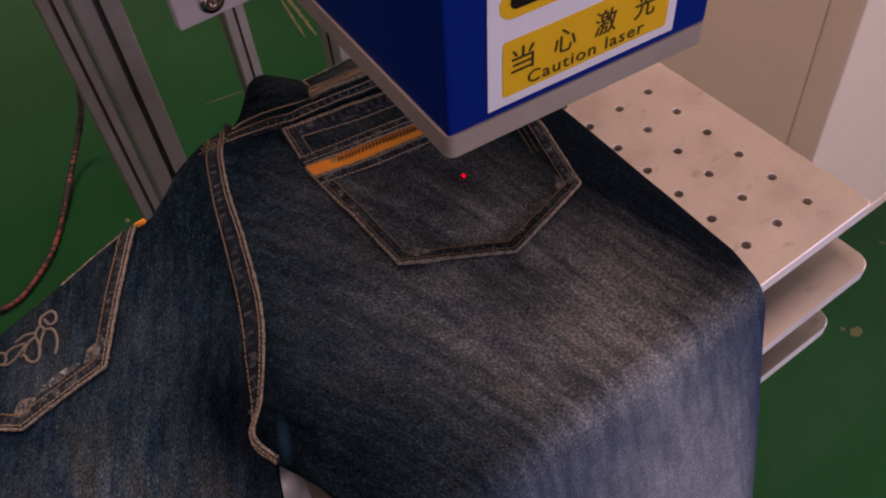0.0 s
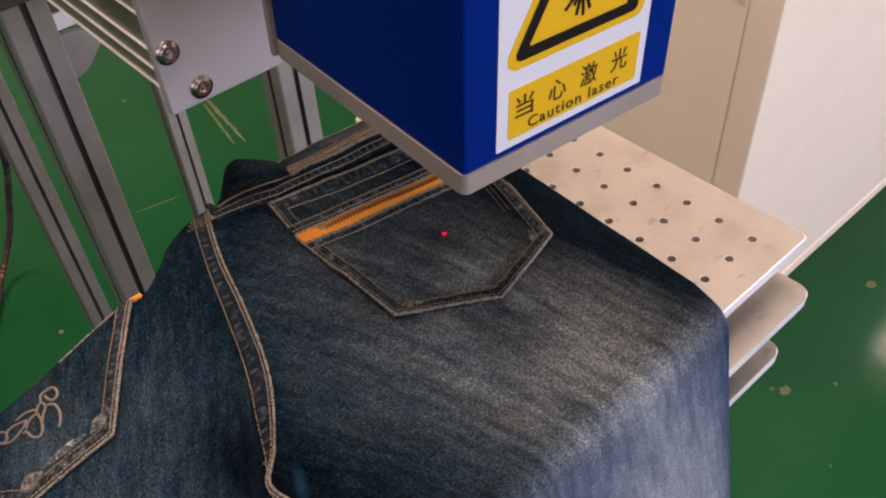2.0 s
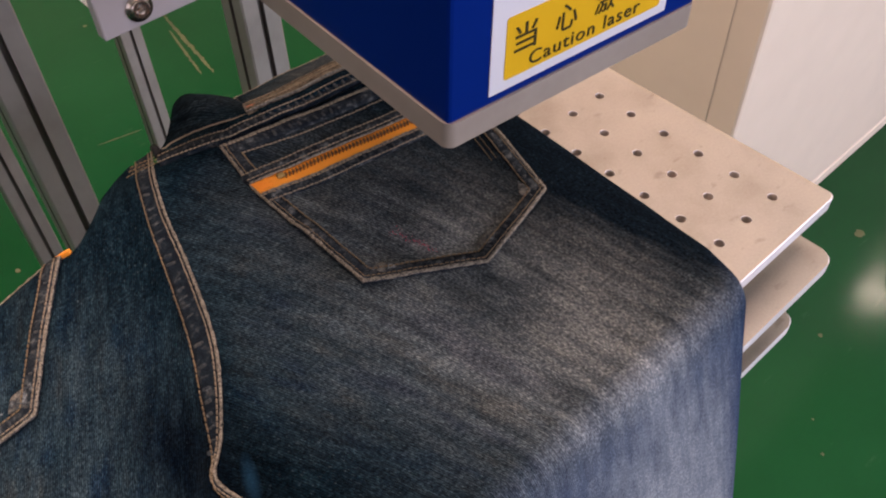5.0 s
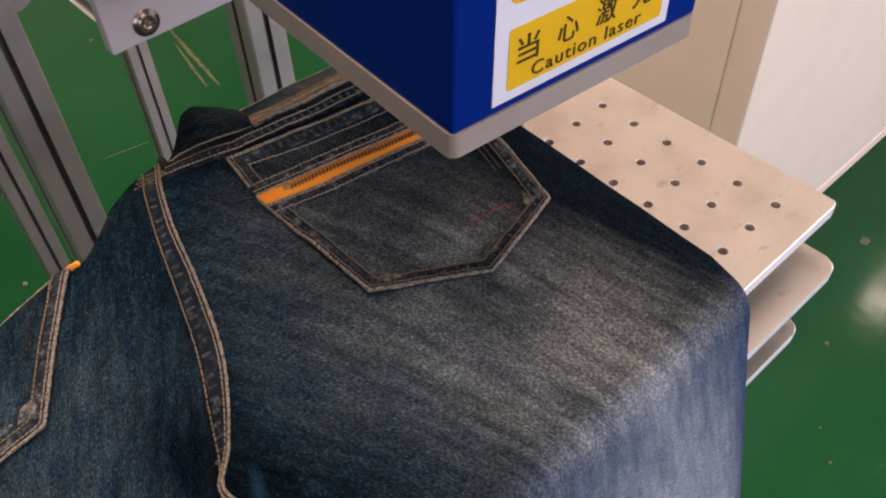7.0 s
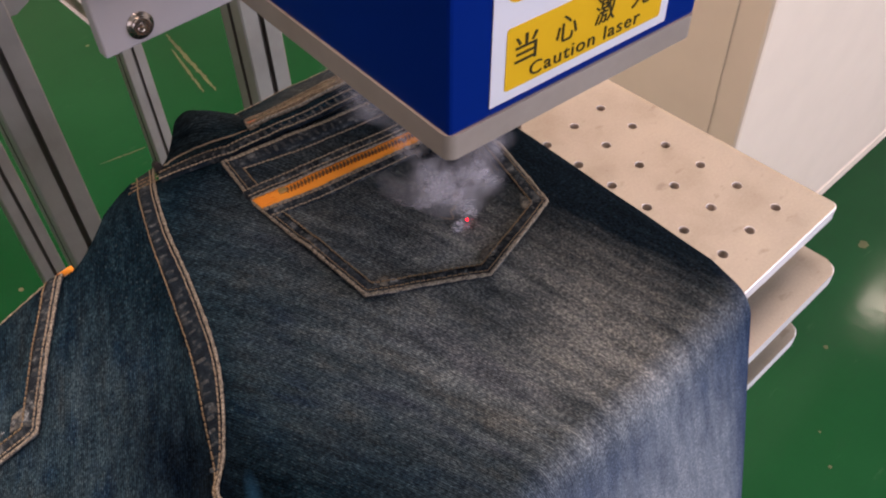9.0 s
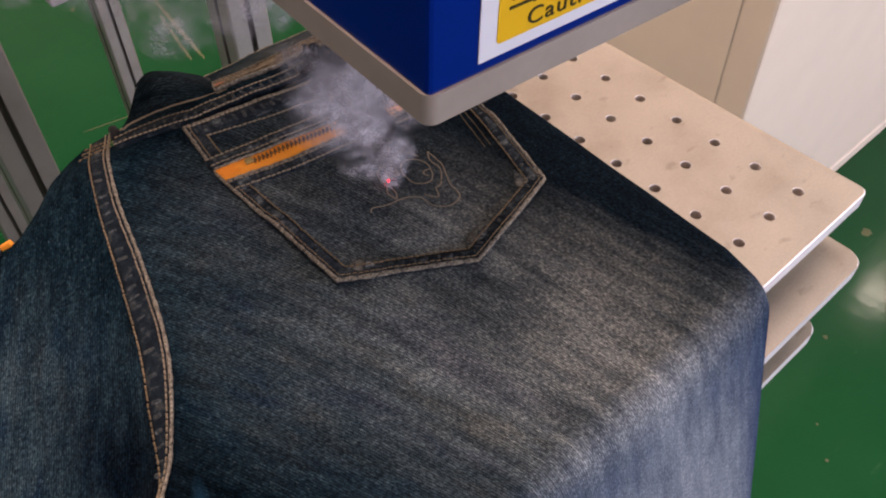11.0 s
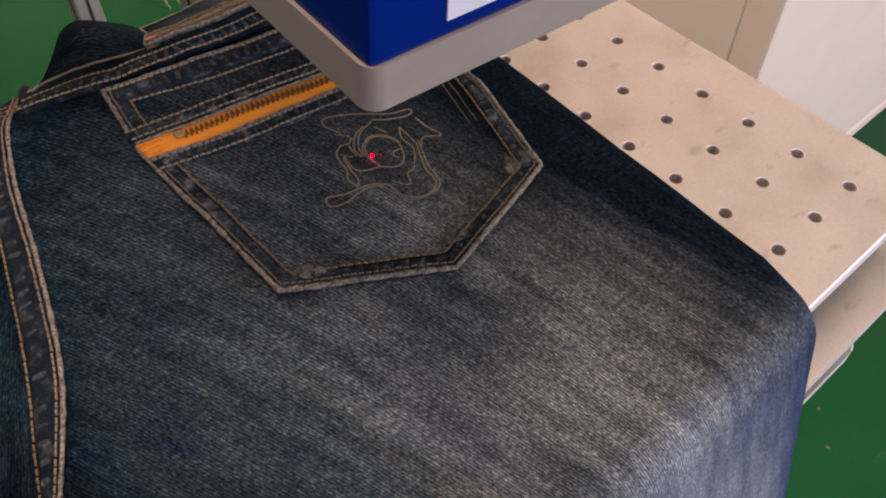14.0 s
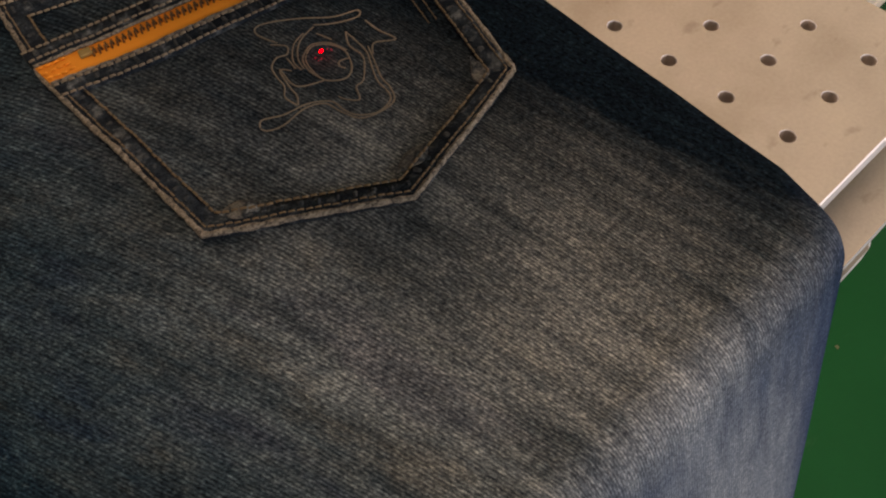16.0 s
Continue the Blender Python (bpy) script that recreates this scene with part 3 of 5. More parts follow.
def rim_distance(x, q):
    best = 1.0
    for a, b in zip(RAISED, RAISED[1:]):
        ax, ay, bx, by = *a, *b
        t = ((x - ax) * (bx - ax) + (q - ay) * (by - ay)) / ((bx - ax) ** 2 + (by - ay) ** 2)
        t = min(1.0, max(0.0, t))
        best = min(best, math.hypot(x - ax - t * (bx - ax), q - ay - t * (by - ay)))
    return best


def cloth(x, q, h=0.0):
    p = sheet(x, q)
    if RAISED:
        h += 0.0026 * smoothstep(0.016, 0.0, rim_distance(x, q))
    if h == 0.0:
        return p
    e = 0.0015
    n = (sheet(x + e, q) - sheet(x - e, q)).cross(sheet(x, q + e) - sheet(x, q - e))
    return p + n.normalized() * h


X_RIGHT = [(-0.6, -0.085), (-0.30, -0.052), (-0.12, -0.0285), (-0.06, -0.0225), (-0.03, -0.019), (0.0, -0.012), (0.07, -0.0085), (0.15, -0.0055), (0.24, 0.0), (0.36, 0.0)]
X_LEFT = [(-0.6, -0.46), (-0.2, -0.47), (0.05, -0.475), (0.16, -0.455), (0.25, -0.42), (0.36, -0.40)]
X_MID = [(0.06, -0.267), (0.08, -0.2685), (0.094, -0.2545), (0.113, -0.2405), (0.141, -0.2268), (0.185, -0.2130), (0.23, -0.2005), (0.30, -0.173), (0.36, -0.165)]
IN_L = [(-0.6, -0.33), (-0.1, -0.315), (0.017, -0.2845), (0.025, -0.281), (0.049, -0.2715), (0.06, -0.267)]
IN_R = [(-0.6, -0.20), (-0.10, -0.235), (-0.011, -0.2505), (0.010, -0.2535), (0.030, -0.2565), (0.046, -0.2615), (0.06, -0.267)]
CROTCH = 0.06


def jeans_material():
    m, N, L, b = material("washed_denim", (0.03, 0.045, 0.08), 0.95, 0, 0.02)
    uv = N.new("ShaderNodeUVMap")
    uv.uv_map = "cloth"
    thread_uv = N.new("ShaderNodeUVMap")
    thread_uv.uv_map = "thread"

    def tex(scale, detail, stretch, rough=0.55, off=(0, 0, 0)):
        mp = N.new("ShaderNodeMapping")
        mp.inputs["Scale"].default_value = stretch
        mp.inputs["Location"].default_value = off
        L.new(thread_uv.outputs[0], mp.inputs[0])
        n = N.new("ShaderNodeTexNoise")
        n.inputs["Scale"].default_value, n.inputs["Detail"].default_value, n.inputs["Roughness"].default_value = scale, detail, rough
        L.new(mp.outputs[0], n.inputs["Vector"])
        return n.outputs["Fac"]

    def blob(cx, cy, rx, ry, tilt=0.0):
        """A washed patch, one in its middle and zero at its rim."""
        mp = N.new("ShaderNodeMapping")
        mp.vector_type = "TEXTURE"
        mp.inputs["Location"].default_value = (cx, cy, 0)
        mp.inputs["Rotation"].default_value = (0, 0, radians(tilt))
        mp.inputs["Scale"].default_value = (rx, ry, 1)
        L.new(uv.outputs[0], mp.inputs[0])
        g = N.new("ShaderNodeTexGradient")
        g.gradient_type = "SPHERICAL"
        L.new(mp.outputs[0], g.inputs[0])
        return g.outputs[1]

    streak = tex(1.0, 6, (120, 13, 1), 0.66)
    streak1 = tex(1.0, 4, (210, 30, 1), 0.6, (5, 2, 0))
    streak2 = tex(1.0, 4, (520, 150, 1), 0.7, (3, 1, 0))
    grain = tex(1.0, 2, (1000, 520, 1), 0.7, (2, 9, 0))
    blot = tex(1.0, 4, (240, 130, 1), 0.6, (4, 4, 0))
    twill = N.new("ShaderNodeTexWave")
    L.new(thread_uv.outputs[0], twill.inputs[0])
    twill.wave_type, twill.bands_direction = "BANDS", "X"
    for k, v in (("Scale", 290.0), ("Distortion", 3.0), ("Detail", 2.0), ("Detail Scale", 0.6)):
        twill.inputs[k].default_value = v
    twill = twill.outputs["Fac"]
    weft = tex(1.0, 2, (1900, 1300, 1), 0.5)
    fleck = tex(1.0, 3, (900, 420, 1), 0.7, (7, 5, 0))
    cloud = tex(24, 5, (1, 0.7, 1), 0.6)

    def spread(f, lo, hi, a, c):
        r = N.new("ShaderNodeMapRange")
        for k, v in zip(("From Min", "From Max", "To Min", "To Max"), (lo, hi, a, c)):
            r.inputs[k].default_value = v
        L.new(f, r.inputs["Value"])
        return r.outputs[0]

    sep = N.new("ShaderNodeSeparateXYZ")
    L.new(uv.outputs[0], sep.inputs[0])
    # washed areas: seat below the pocket, the other thigh, the rubbed pocket; paler on the hanging thigh
    fade = None
    for args, k in (((-0.094, 0.043, 0.120, 0.120, 0), 1.85), ((-0.165, 0.085, 0.085, 0.085, 0), 0.70), ((-0.16, -0.05, 0.10, 0.13, 0), 0.42), ((-0.092, -0.22, 0.112, 0.29, 0), 1.5), ((-0.375, -0.01, 0.13, 0.22, 0), 1.15), ((-0.30, 0.15, 0.07, 0.12, 0), 0.30),
                    # the last but one is the raised waistband's highlight, put into the colour
                    ((-0.130, 0.145, 0.105, 0.11, 0), 0.58), ((-0.095, 0.105, 0.07, 0.05, 0), 0.60), ((-0.35, 0.20, 0.06, 0.06, 0), 0.4), ((-0.135, 0.305, 0.045, 0.045, 0), 0.14), ((-0.055, 0.285, 0.09, 0.03, 0), 0.3)):
        f = maths(N, L, "MULTIPLY", blob(*args), k, True)
        fade = f if fade is None else maths(N, L, "MAXIMUM", fade, f)
    uneven = maths(N, L, "MULTIPLY", spread(streak, 0.36, 0.62, 0.52, 1.12), spread(streak1, 0.36, 0.64, 0.80, 1.16))
    amount = maths(N, L, "MULTIPLY", fade, maths(N, L, "MULTIPLY", uneven, spread(cloud, 0.3, 0.7, 0.75, 1.2)), True)
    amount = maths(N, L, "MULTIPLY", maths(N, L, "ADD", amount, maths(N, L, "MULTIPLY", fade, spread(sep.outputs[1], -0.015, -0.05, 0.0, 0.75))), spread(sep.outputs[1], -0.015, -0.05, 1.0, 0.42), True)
    thread = maths(N, L, "ADD", maths(N, L, "MULTIPLY", streak1, 0.5), maths(N, L, "MULTIPLY", streak2, 0.5))
    base = ramp(N, L, thread, [(0.36, (0.0012, 0.0044, 0.0076)), (0.50, (0.0040, 0.0122, 0.0190)), (0.60, (0.0094, 0.0240, 0.0342)), (0.70, (0.020, 0.041, 0.051))])
    # past the bend at the plate edge the tint turns cooler and paler
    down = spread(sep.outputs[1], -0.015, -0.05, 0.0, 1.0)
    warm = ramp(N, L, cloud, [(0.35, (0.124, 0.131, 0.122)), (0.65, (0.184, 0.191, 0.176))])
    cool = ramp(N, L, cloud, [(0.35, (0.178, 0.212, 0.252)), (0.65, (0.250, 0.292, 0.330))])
    aside = spread(sep.outputs[0], -0.10, -0.24, 0.0, 1.0)
    teal = ramp(N, L, cloud, [(0.35, (0.058, 0.095, 0.119)), (0.65, (0.096, 0.145, 0.174))])
    wide = tex(1.0, 4, (48, 15, 1), 0.6, (9, 3, 0))
    teal = mix(N, L, ramp(N, L, wide, [(0.52, (0, 0, 0)), (0.64, (0.8, 0.8, 0.8))]), teal, (0.108, 0.110, 0.092))
    teal = mix(N, L, ramp(N, L, wide, [(0.36, (1, 1, 1)), (0.48, (0, 0, 0))]), teal, (0.018, 0.040, 0.092))
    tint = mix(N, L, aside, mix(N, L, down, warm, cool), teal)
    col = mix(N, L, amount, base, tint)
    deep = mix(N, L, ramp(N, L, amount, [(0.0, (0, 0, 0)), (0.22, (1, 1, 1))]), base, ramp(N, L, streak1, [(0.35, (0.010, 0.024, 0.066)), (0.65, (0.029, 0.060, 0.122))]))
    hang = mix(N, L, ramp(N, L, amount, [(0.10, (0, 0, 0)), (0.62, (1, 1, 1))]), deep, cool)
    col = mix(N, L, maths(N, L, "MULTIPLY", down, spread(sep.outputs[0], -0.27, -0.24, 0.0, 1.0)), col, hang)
    flecks = ramp(N, L, fleck, [(0.57, (0, 0, 0)), (0.76, (0.38, 0.38, 0.38))])
    col = mix(N, L, flecks, col, (0.095, 0.140, 0.16))
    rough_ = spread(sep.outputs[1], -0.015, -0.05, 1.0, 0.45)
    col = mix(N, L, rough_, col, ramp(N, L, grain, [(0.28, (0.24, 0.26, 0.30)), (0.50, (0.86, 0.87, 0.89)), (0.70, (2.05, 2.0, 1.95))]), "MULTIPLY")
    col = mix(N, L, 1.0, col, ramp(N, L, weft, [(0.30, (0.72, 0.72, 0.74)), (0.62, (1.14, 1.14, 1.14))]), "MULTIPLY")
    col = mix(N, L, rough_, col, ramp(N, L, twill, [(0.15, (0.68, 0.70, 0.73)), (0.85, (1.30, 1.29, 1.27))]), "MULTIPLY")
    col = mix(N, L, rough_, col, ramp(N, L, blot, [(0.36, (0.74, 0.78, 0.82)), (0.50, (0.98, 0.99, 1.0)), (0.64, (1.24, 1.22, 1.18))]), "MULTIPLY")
    # darker strip beside the outer edge
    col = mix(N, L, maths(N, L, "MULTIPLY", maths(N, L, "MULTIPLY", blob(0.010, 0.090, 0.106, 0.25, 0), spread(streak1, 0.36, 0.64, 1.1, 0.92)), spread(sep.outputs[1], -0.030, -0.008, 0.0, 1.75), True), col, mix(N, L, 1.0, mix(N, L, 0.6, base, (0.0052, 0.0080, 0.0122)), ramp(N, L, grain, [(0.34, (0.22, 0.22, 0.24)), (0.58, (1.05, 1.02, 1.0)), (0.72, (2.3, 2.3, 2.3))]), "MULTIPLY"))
    # fold shade left of the seat seam and by the crotch, darkened into the colour
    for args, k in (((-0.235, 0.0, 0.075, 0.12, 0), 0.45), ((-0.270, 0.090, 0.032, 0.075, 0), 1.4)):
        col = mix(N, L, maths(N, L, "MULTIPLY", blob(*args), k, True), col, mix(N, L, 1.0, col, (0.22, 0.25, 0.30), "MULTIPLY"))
    # deep blue along the fold of the side
    col = mix(N, L, maths(N, L, "MULTIPLY", blob(-0.010, -0.165, 0.036, 0.165, 0), 1.3, True), col, mix(N, L, grain, (0.002, 0.010, 0.038), (0.011, 0.042, 0.140)))
    # lit fold right of the seam end, put in as a blue patch
    col = mix(N, L, maths(N, L, "MULTIPLY", blob(-0.2575, 0.0665, 0.0045, 0.014, -20), 1.0, True), col, mix(N, L, grain, (0.003, 0.014, 0.030), (0.014, 0.052, 0.098)))
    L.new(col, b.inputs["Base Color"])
    h = maths(N, L, "ADD", maths(N, L, "MULTIPLY", weft, 0.5), maths(N, L, "MULTIPLY", grain, 0.8))
    bump(N, L, b, h, 0.35, 0.0007)
    return m


DENIM = jeans_material()


def set_uv(ob, table):
    """The cloth's own coordinates (metres) for every vertex."""
    for name in ("cloth", "thread"):
        layer = ob.data.uv_layers.new(name=name)
        for f in ob.data.polygons:
            # the other leg is spread apart, and its threads turn with it
            cx = sum(table[v][0] for v in f.vertices) / len(f.vertices)
            cq = sum(table[v][1] for v in f.vertices) / len(f.vertices)
            other = cx < along(X_MID, cq) - 0.003
            a = radians(30)
            for k in f.loop_indices:
                x, q = table[ob.data.loops[k].vertex_index]
                if name == "thread" and other:
                    x, q = x * math.cos(a) - q * math.sin(a), x * math.sin(a) + q * math.cos(a)
                elif name == "thread":
                    # pulled askew towards the seat seam
                    x += (0.10 + 0.24 * smoothstep(-0.06, -0.23, x)) * max(q, -0.02)
                layer.data[k].uv = (x, q)


def jeans_body(parent):
    bm = bmesh.new()
    qs = [0.355 - 0.005 * k for k in range(59)] + [0.06] + [0.06 - 0.005 * k for k in range(1, 9)] + [0.02 - 0.002 * k for k in range(1, 40)] + [-0.058 - 0.01 * k for k in range(1, 50)]
    qs = sorted(set(round(q, 5) for q in qs), reverse=True)
    # keep to the waist seam line on top
    NL, NR = 42, 56
    uvs, rows = [], []

    def vert(x, q, lay):
        d = -0.0042 if lay else 0.0
        v = bm.verts.new(cloth(x, q, d))
        uvs.append((x, q))
        return v

    for q in qs:
        xl, xr = along(X_LEFT, q), along(X_RIGHT, q)
        if q >= CROTCH:
            ml = mr = along(X_MID, q)
        else:
            ml, mr = along(IN_L, q), along(IN_R, q)
        row = []
        for lay in (0, 1):
            left = [(xl + (ml - xl) * k / NL) for k in range(NL + 1)]
            right = [(mr + (xr - mr) * k / NR) for k in range(NR + 1)]
            row.append((left, right))
        rows.append((q, row))
    made = []
    for q, row in rows:
        both = []
        for lay in (0, 1):
            left, right = row[lay]
            # layers close up at their rims
            lv = [vert(x, min(q, seam_q(x)), lay if 0 < k < NL or (k == NL and q > CROTCH) else 2 * lay and 1) for k, x in enumerate(left)]
            if q >= CROTCH:
                rv = [lv[-1]] + [vert(x, min(q, seam_q(x)), lay) for x in right[1:]]
            else:
                rv = [vert(x, min(q, seam_q(x)), lay) for x in right]
            both.append((lv, rv))
        made.append(both)
    for a, b in zip(made, made[1:]):
        for lay in (0, 1):
            for s in (0, 1):
                for k in range(len(a[lay][s]) - 1):
                    f = (a[lay][s][k], b[lay][s][k], b[lay][s][k + 1], a[lay][s][k + 1])
                    if len(set(f)) == 4:
                        bm.faces.new(f if lay == 0 else f[::-1])
        for s, k in ((0, 0), (1, -1)):
            f = (a[0][s][k], a[1][s][k], b[1][s][k], b[0][s][k])
            bm.faces.new(f if s == 0 else f[::-1])
        if b[0][0][-1] is not b[0][1][0]:
            for s, k in ((0, -1), (1, 0)):
                f = (a[0][s][k], a[1][s][k], b[1][s][k], b[0][s][k])
                if len(set(f)) >= 3:
                    bm.faces.new(f if s == 1 else f[::-1])
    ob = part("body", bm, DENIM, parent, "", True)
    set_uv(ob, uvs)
    return ob


SEAM_LINE = [(-0.48, 0.250), (-0.30, 0.2525), (-0.262, 0.2490), (-0.251, 0.2440), (-0.240, 0.2520), (-0.220, 0.2740), (-0.190, 0.2980), (-0.1845, 0.2850), (-0.1800, 0.2625), (-0.146, 0.2445), (-0.10, 0.239), (-0.054, 0.2335), (0.02, 0.227)]


def seam_q(x):
    return along(SEAM_LINE, x)


def patch(name, outline_rows, mat, parent, h=0.0018, label="", smooth=True, back=0.0, tuck=0.0):
    """A piece of cloth lying on the sheet; rows of (x, q) points of equal length, front face at height h."""
    bm = bmesh.new()
    uvs = []
    top, low = [], []
    for row in outline_rows:
        top.append([bm.verts.new(cloth(x, q, h)) for x, q in row])
        uvs += row
    every = [p for row in outline_rows for p in row]
    mx, mq = sum(p[0] for p in every) / len(every), sum(p[1] for p in every) / len(every)
    for row in outline_rows:
        # the lower rim may lie further in, so that the edge stands over the cloth
        low.append([bm.verts.new(cloth(mx + (x - mx) * (1 - tuck), mq + (q - mq) * (1 - tuck), back)) for x, q in row])
        uvs += row
    R, C = len(top), len(top[0])
    for i in range(R - 1):
        for j in range(C - 1):
            bm.faces.new((top[i][j], top[i][j + 1], top[i + 1][j + 1], top[i + 1][j]))
    rim = [(0, j) for j in range(C)] + [(i, C - 1) for i in range(1, R)] + [(R - 1, j) for j in range(C - 2, -1, -1)] + [(i, 0) for i in range(R - 2, 0, -1)]
    for (a, b), (c, d) in zip(rim, rim[1:] + rim[:1]):
        bm.faces.new((top[a][b], low[a][b], low[c][d], top[c][d]))
    bmesh.ops.recalc_face_normals(bm, faces=bm.faces)
    ob = part(name, bm, mat, parent, label, smooth)
    set_uv(ob, uvs)
    return ob


def fill_rows(left, right, n, m):
    """Rows from the left side line to the right side line, each n + 1 points, m + 1 rows along them."""
    def at(line, t):
        d = [0.0]
        for a, b in zip(line, line[1:]):
            d.append(d[-1] + math.dist(a, b))
        s = t * d[-1]
        for k in range(len(line) - 1):
            if s <= d[k + 1] or k == len(line) - 2:
                f = (s - d[k]) / max(1e-9, d[k + 1] - d[k])
                return tuple(a + (b - a) * f for a, b in zip(line[k], line[k + 1]))
    rows = []
    for i in range(m + 1):
        a, b = at(left, i / m), at(right, i / m)
        rows.append([tuple(a[c] + (b[c] - a[c]) * j / n for c in (0, 1)) for j in range(n + 1)])
    return rows


JEANS = thing("jeans", "dark blue washed denim jeans laid back side up over the plate", "jeans", (0, 0, 0))
jeans_body(JEANS)

THREAD = painted("tan_thread", (0.225, 0.160, 0.085), 0.78, 0.3)
PALE = painted("cream_thread", (0.31, 0.245, 0.165), 0.8, 0.3)
ORANGE = painted("orange_zip_tape", (0.93, 0.32, 0.014), 0.75, 0.10)
BRASS = metal("dark_brass", (0.22, 0.12, 0.05), 0.45, (1, 1, 1), 500, 0.2, 0.7)
SHADE = painted("fold_shade", (0.006, 0.007, 0.010), 0.95, 0.2)


def rim_material():
    m, N, L, b = material("frayed_edge", (0.4, 0.36, 0.28), 0.9, 0, 0.1)
    f = noise_node(N, L, 760, 4, None, "Object", 0.7)
    L.new(ramp(N, L, f, [(0.34, (0.035, 0.034, 0.034)), (0.48, (0.17, 0.15, 0.118)), (0.66, (0.34, 0.30, 0.235))]), b.inputs["Base Color"])
    bump(N, L, b, f, 0.6, 0.001)
    return m


RIM = rim_material()


def worn_denim(name, light=0.5, base=(0.014, 0.020, 0.034), mid=(0.024, 0.033, 0.041)):
    """Folded denim with pale rubbed spots between the stitch rows."""
    m, N, L, b = material(name, base, 0.9, 0, 0.15)
    f = noise_node(N, L, 190, 4)
    g = noise_node(N, L, 1300, 2)
    c = ramp(N, L, f, [(0.40, base), (0.56, mid), (0.74, tuple(light * v for v in (0.38, 0.42, 0.43)))])
    c = mix(N, L, 1.0, c, ramp(N, L, g, [(0.3, (0.5, 0.5, 0.5)), (0.65, (1.2, 1.2, 1.2))]), "MULTIPLY")
    L.new(c, b.inputs["Base Color"])
    bump(N, L, b, maths(N, L, "ADD", f, g), 0.5, 0.0009)
    return m


HEM = worn_denim("rubbed_hem_denim", 0.36, (0.0080, 0.0125, 0.0190))
BAND = worn_denim("waistband_denim", 0.16, (0.0045, 0.009, 0.015), (0.009, 0.017, 0.026))
EMBROIDERY = painted("pale_embroidery_thread", (0.215, 0.195, 0.150), 0.8, 0.25)
def strip_material():
    m, N, L, b = material("worn_tan_strip", (0.2, 0.16, 0.11), 0.9, 0, 0.1)
    f = noise_node(N, L, 240, 4, (1, 2.2, 1), "Object", 0.65)
    L.new(ramp(N, L, f, [(0.34, (0.030, 0.028, 0.026)), (0.50, (0.135, 0.112, 0.080)), (0.68, (0.25, 0.205, 0.150))]), b.inputs["Base Color"])
    bump(N, L, b, f, 0.5, 0.0008)
    return m


STRIP = strip_material()
RIDGE = worn_denim("ridge_denim", 0.52, (0.062, 0.068, 0.068))
RUBBED = worn_denim("rubbed_corner_denim", 0.95, (0.175, 0.17, 0.15))


def resample(line, step):
    """Points at even steps along a plan line."""
    out, left = [tuple(line[0])], step
    for a, b in zip(line, line[1:]):
        d = math.dist(a, b)
        p = 0.0
        while d - p >= left:
            p += left
            out.append(tuple(u + (v - u) * p / d for u, v in zip(a, b)))
            left = step
        left -= d - p
    return out


def stitches(name, line, parent, mat, h, length=0.0024, gap=0.0003, r=0.00044, wob=0.00018, seed=1, label=""):
    bm = bmesh.new()
    rnd = random.Random(seed)
    pts = resample(line, (length + gap) / 4)
    n = len(pts)
    for k in range(0, n - 4, 4):
        w = rnd.uniform(-wob, wob)
        a, m, b = pts[k], pts[k + 2], pts[k + 3]
        hs = (h - 0.0001, h + 0.0001, h - 0.0001)
        tube(bm, [cloth(x + w, q + w, hh) for (x, q), hh in zip((a, m, b), hs)], r, 5)
    ob = part(name, bm, mat, parent, label, True)
    ob["kind"] = "stuff"
    return ob


def puckers(line, parent, h, step=0.0052, w=0.0019, seed=77, keep=1.0):
    """Pale worn ridges across a seam, with the dark dents left between them."""
    bm = bmesh.new()
    rnd = random.Random(seed)
    pts = resample(line, step)
    for k, (x, q) in enumerate(pts):
        if rnd.random() > keep:
            continue
        p, r = pts[max(0, k - 1)], pts[min(len(pts) - 1, k + 1)]
        turn = math.atan2(r[1] - p[1], r[0] - p[0]) + rnd.uniform(-0.25, 0.25)
        a, c = step * rnd.uniform(0.12, 0.22), w * rnd.uniform(0.7, 1.05)
        n = (sheet(x + 0.0015, q) - sheet(x - 0.0015, q)).cross(sheet(x, q + 0.0015) - sheet(x, q - 0.0015)).normalized()
        m = Matrix.Translation(cloth(x, q, h - 0.0003)) @ n.to_track_quat("Z", "Y").to_matrix().to_4x4()
        along_ = m.inverted().to_3x3() @ Vector((math.cos(turn), math.sin(turn), 0))
        m = m @ Matrix.Rotation(math.atan2(along_.y, along_.x), 4, "Z")
        rings = [[bm.verts.new(m @ Vector((u * a * f, v * c * f, z))) for u, v in ((1, 0.7), (0.5, 1), (-0.5, 1), (-1, 0.7), (-1, -0.7), (-0.5, -1), (0.5, -1), (1, -0.7))] for f, z in ((1.0, 0.0), (0.75, 0.00042), (0.3, 0.00055))]
        for lo, hi in zip(rings, rings[1:]):
            for j in range(8):
                bm.faces.new((lo[j], lo[(j + 1) % 8], hi[(j + 1) % 8], hi[j]))
        bm.faces.new(rings[-1])
    part("pucker", bm, RIDGE, parent, "pale ridges between the stitch rows", True)["kind"] = "stuff"


def cord(name, line, parent, mat, h, r, label="", wob=0.0):
    bm = bmesh.new()
    rnd = random.Random(9)
    tube(bm, [cloth(x, q, h) for x, q in resample(line, 0.0022)], (lambda t: r * (1 + rnd.uniform(-wob, wob))) if wob else r, 7)
    return part(name, bm, mat, parent, label, True)


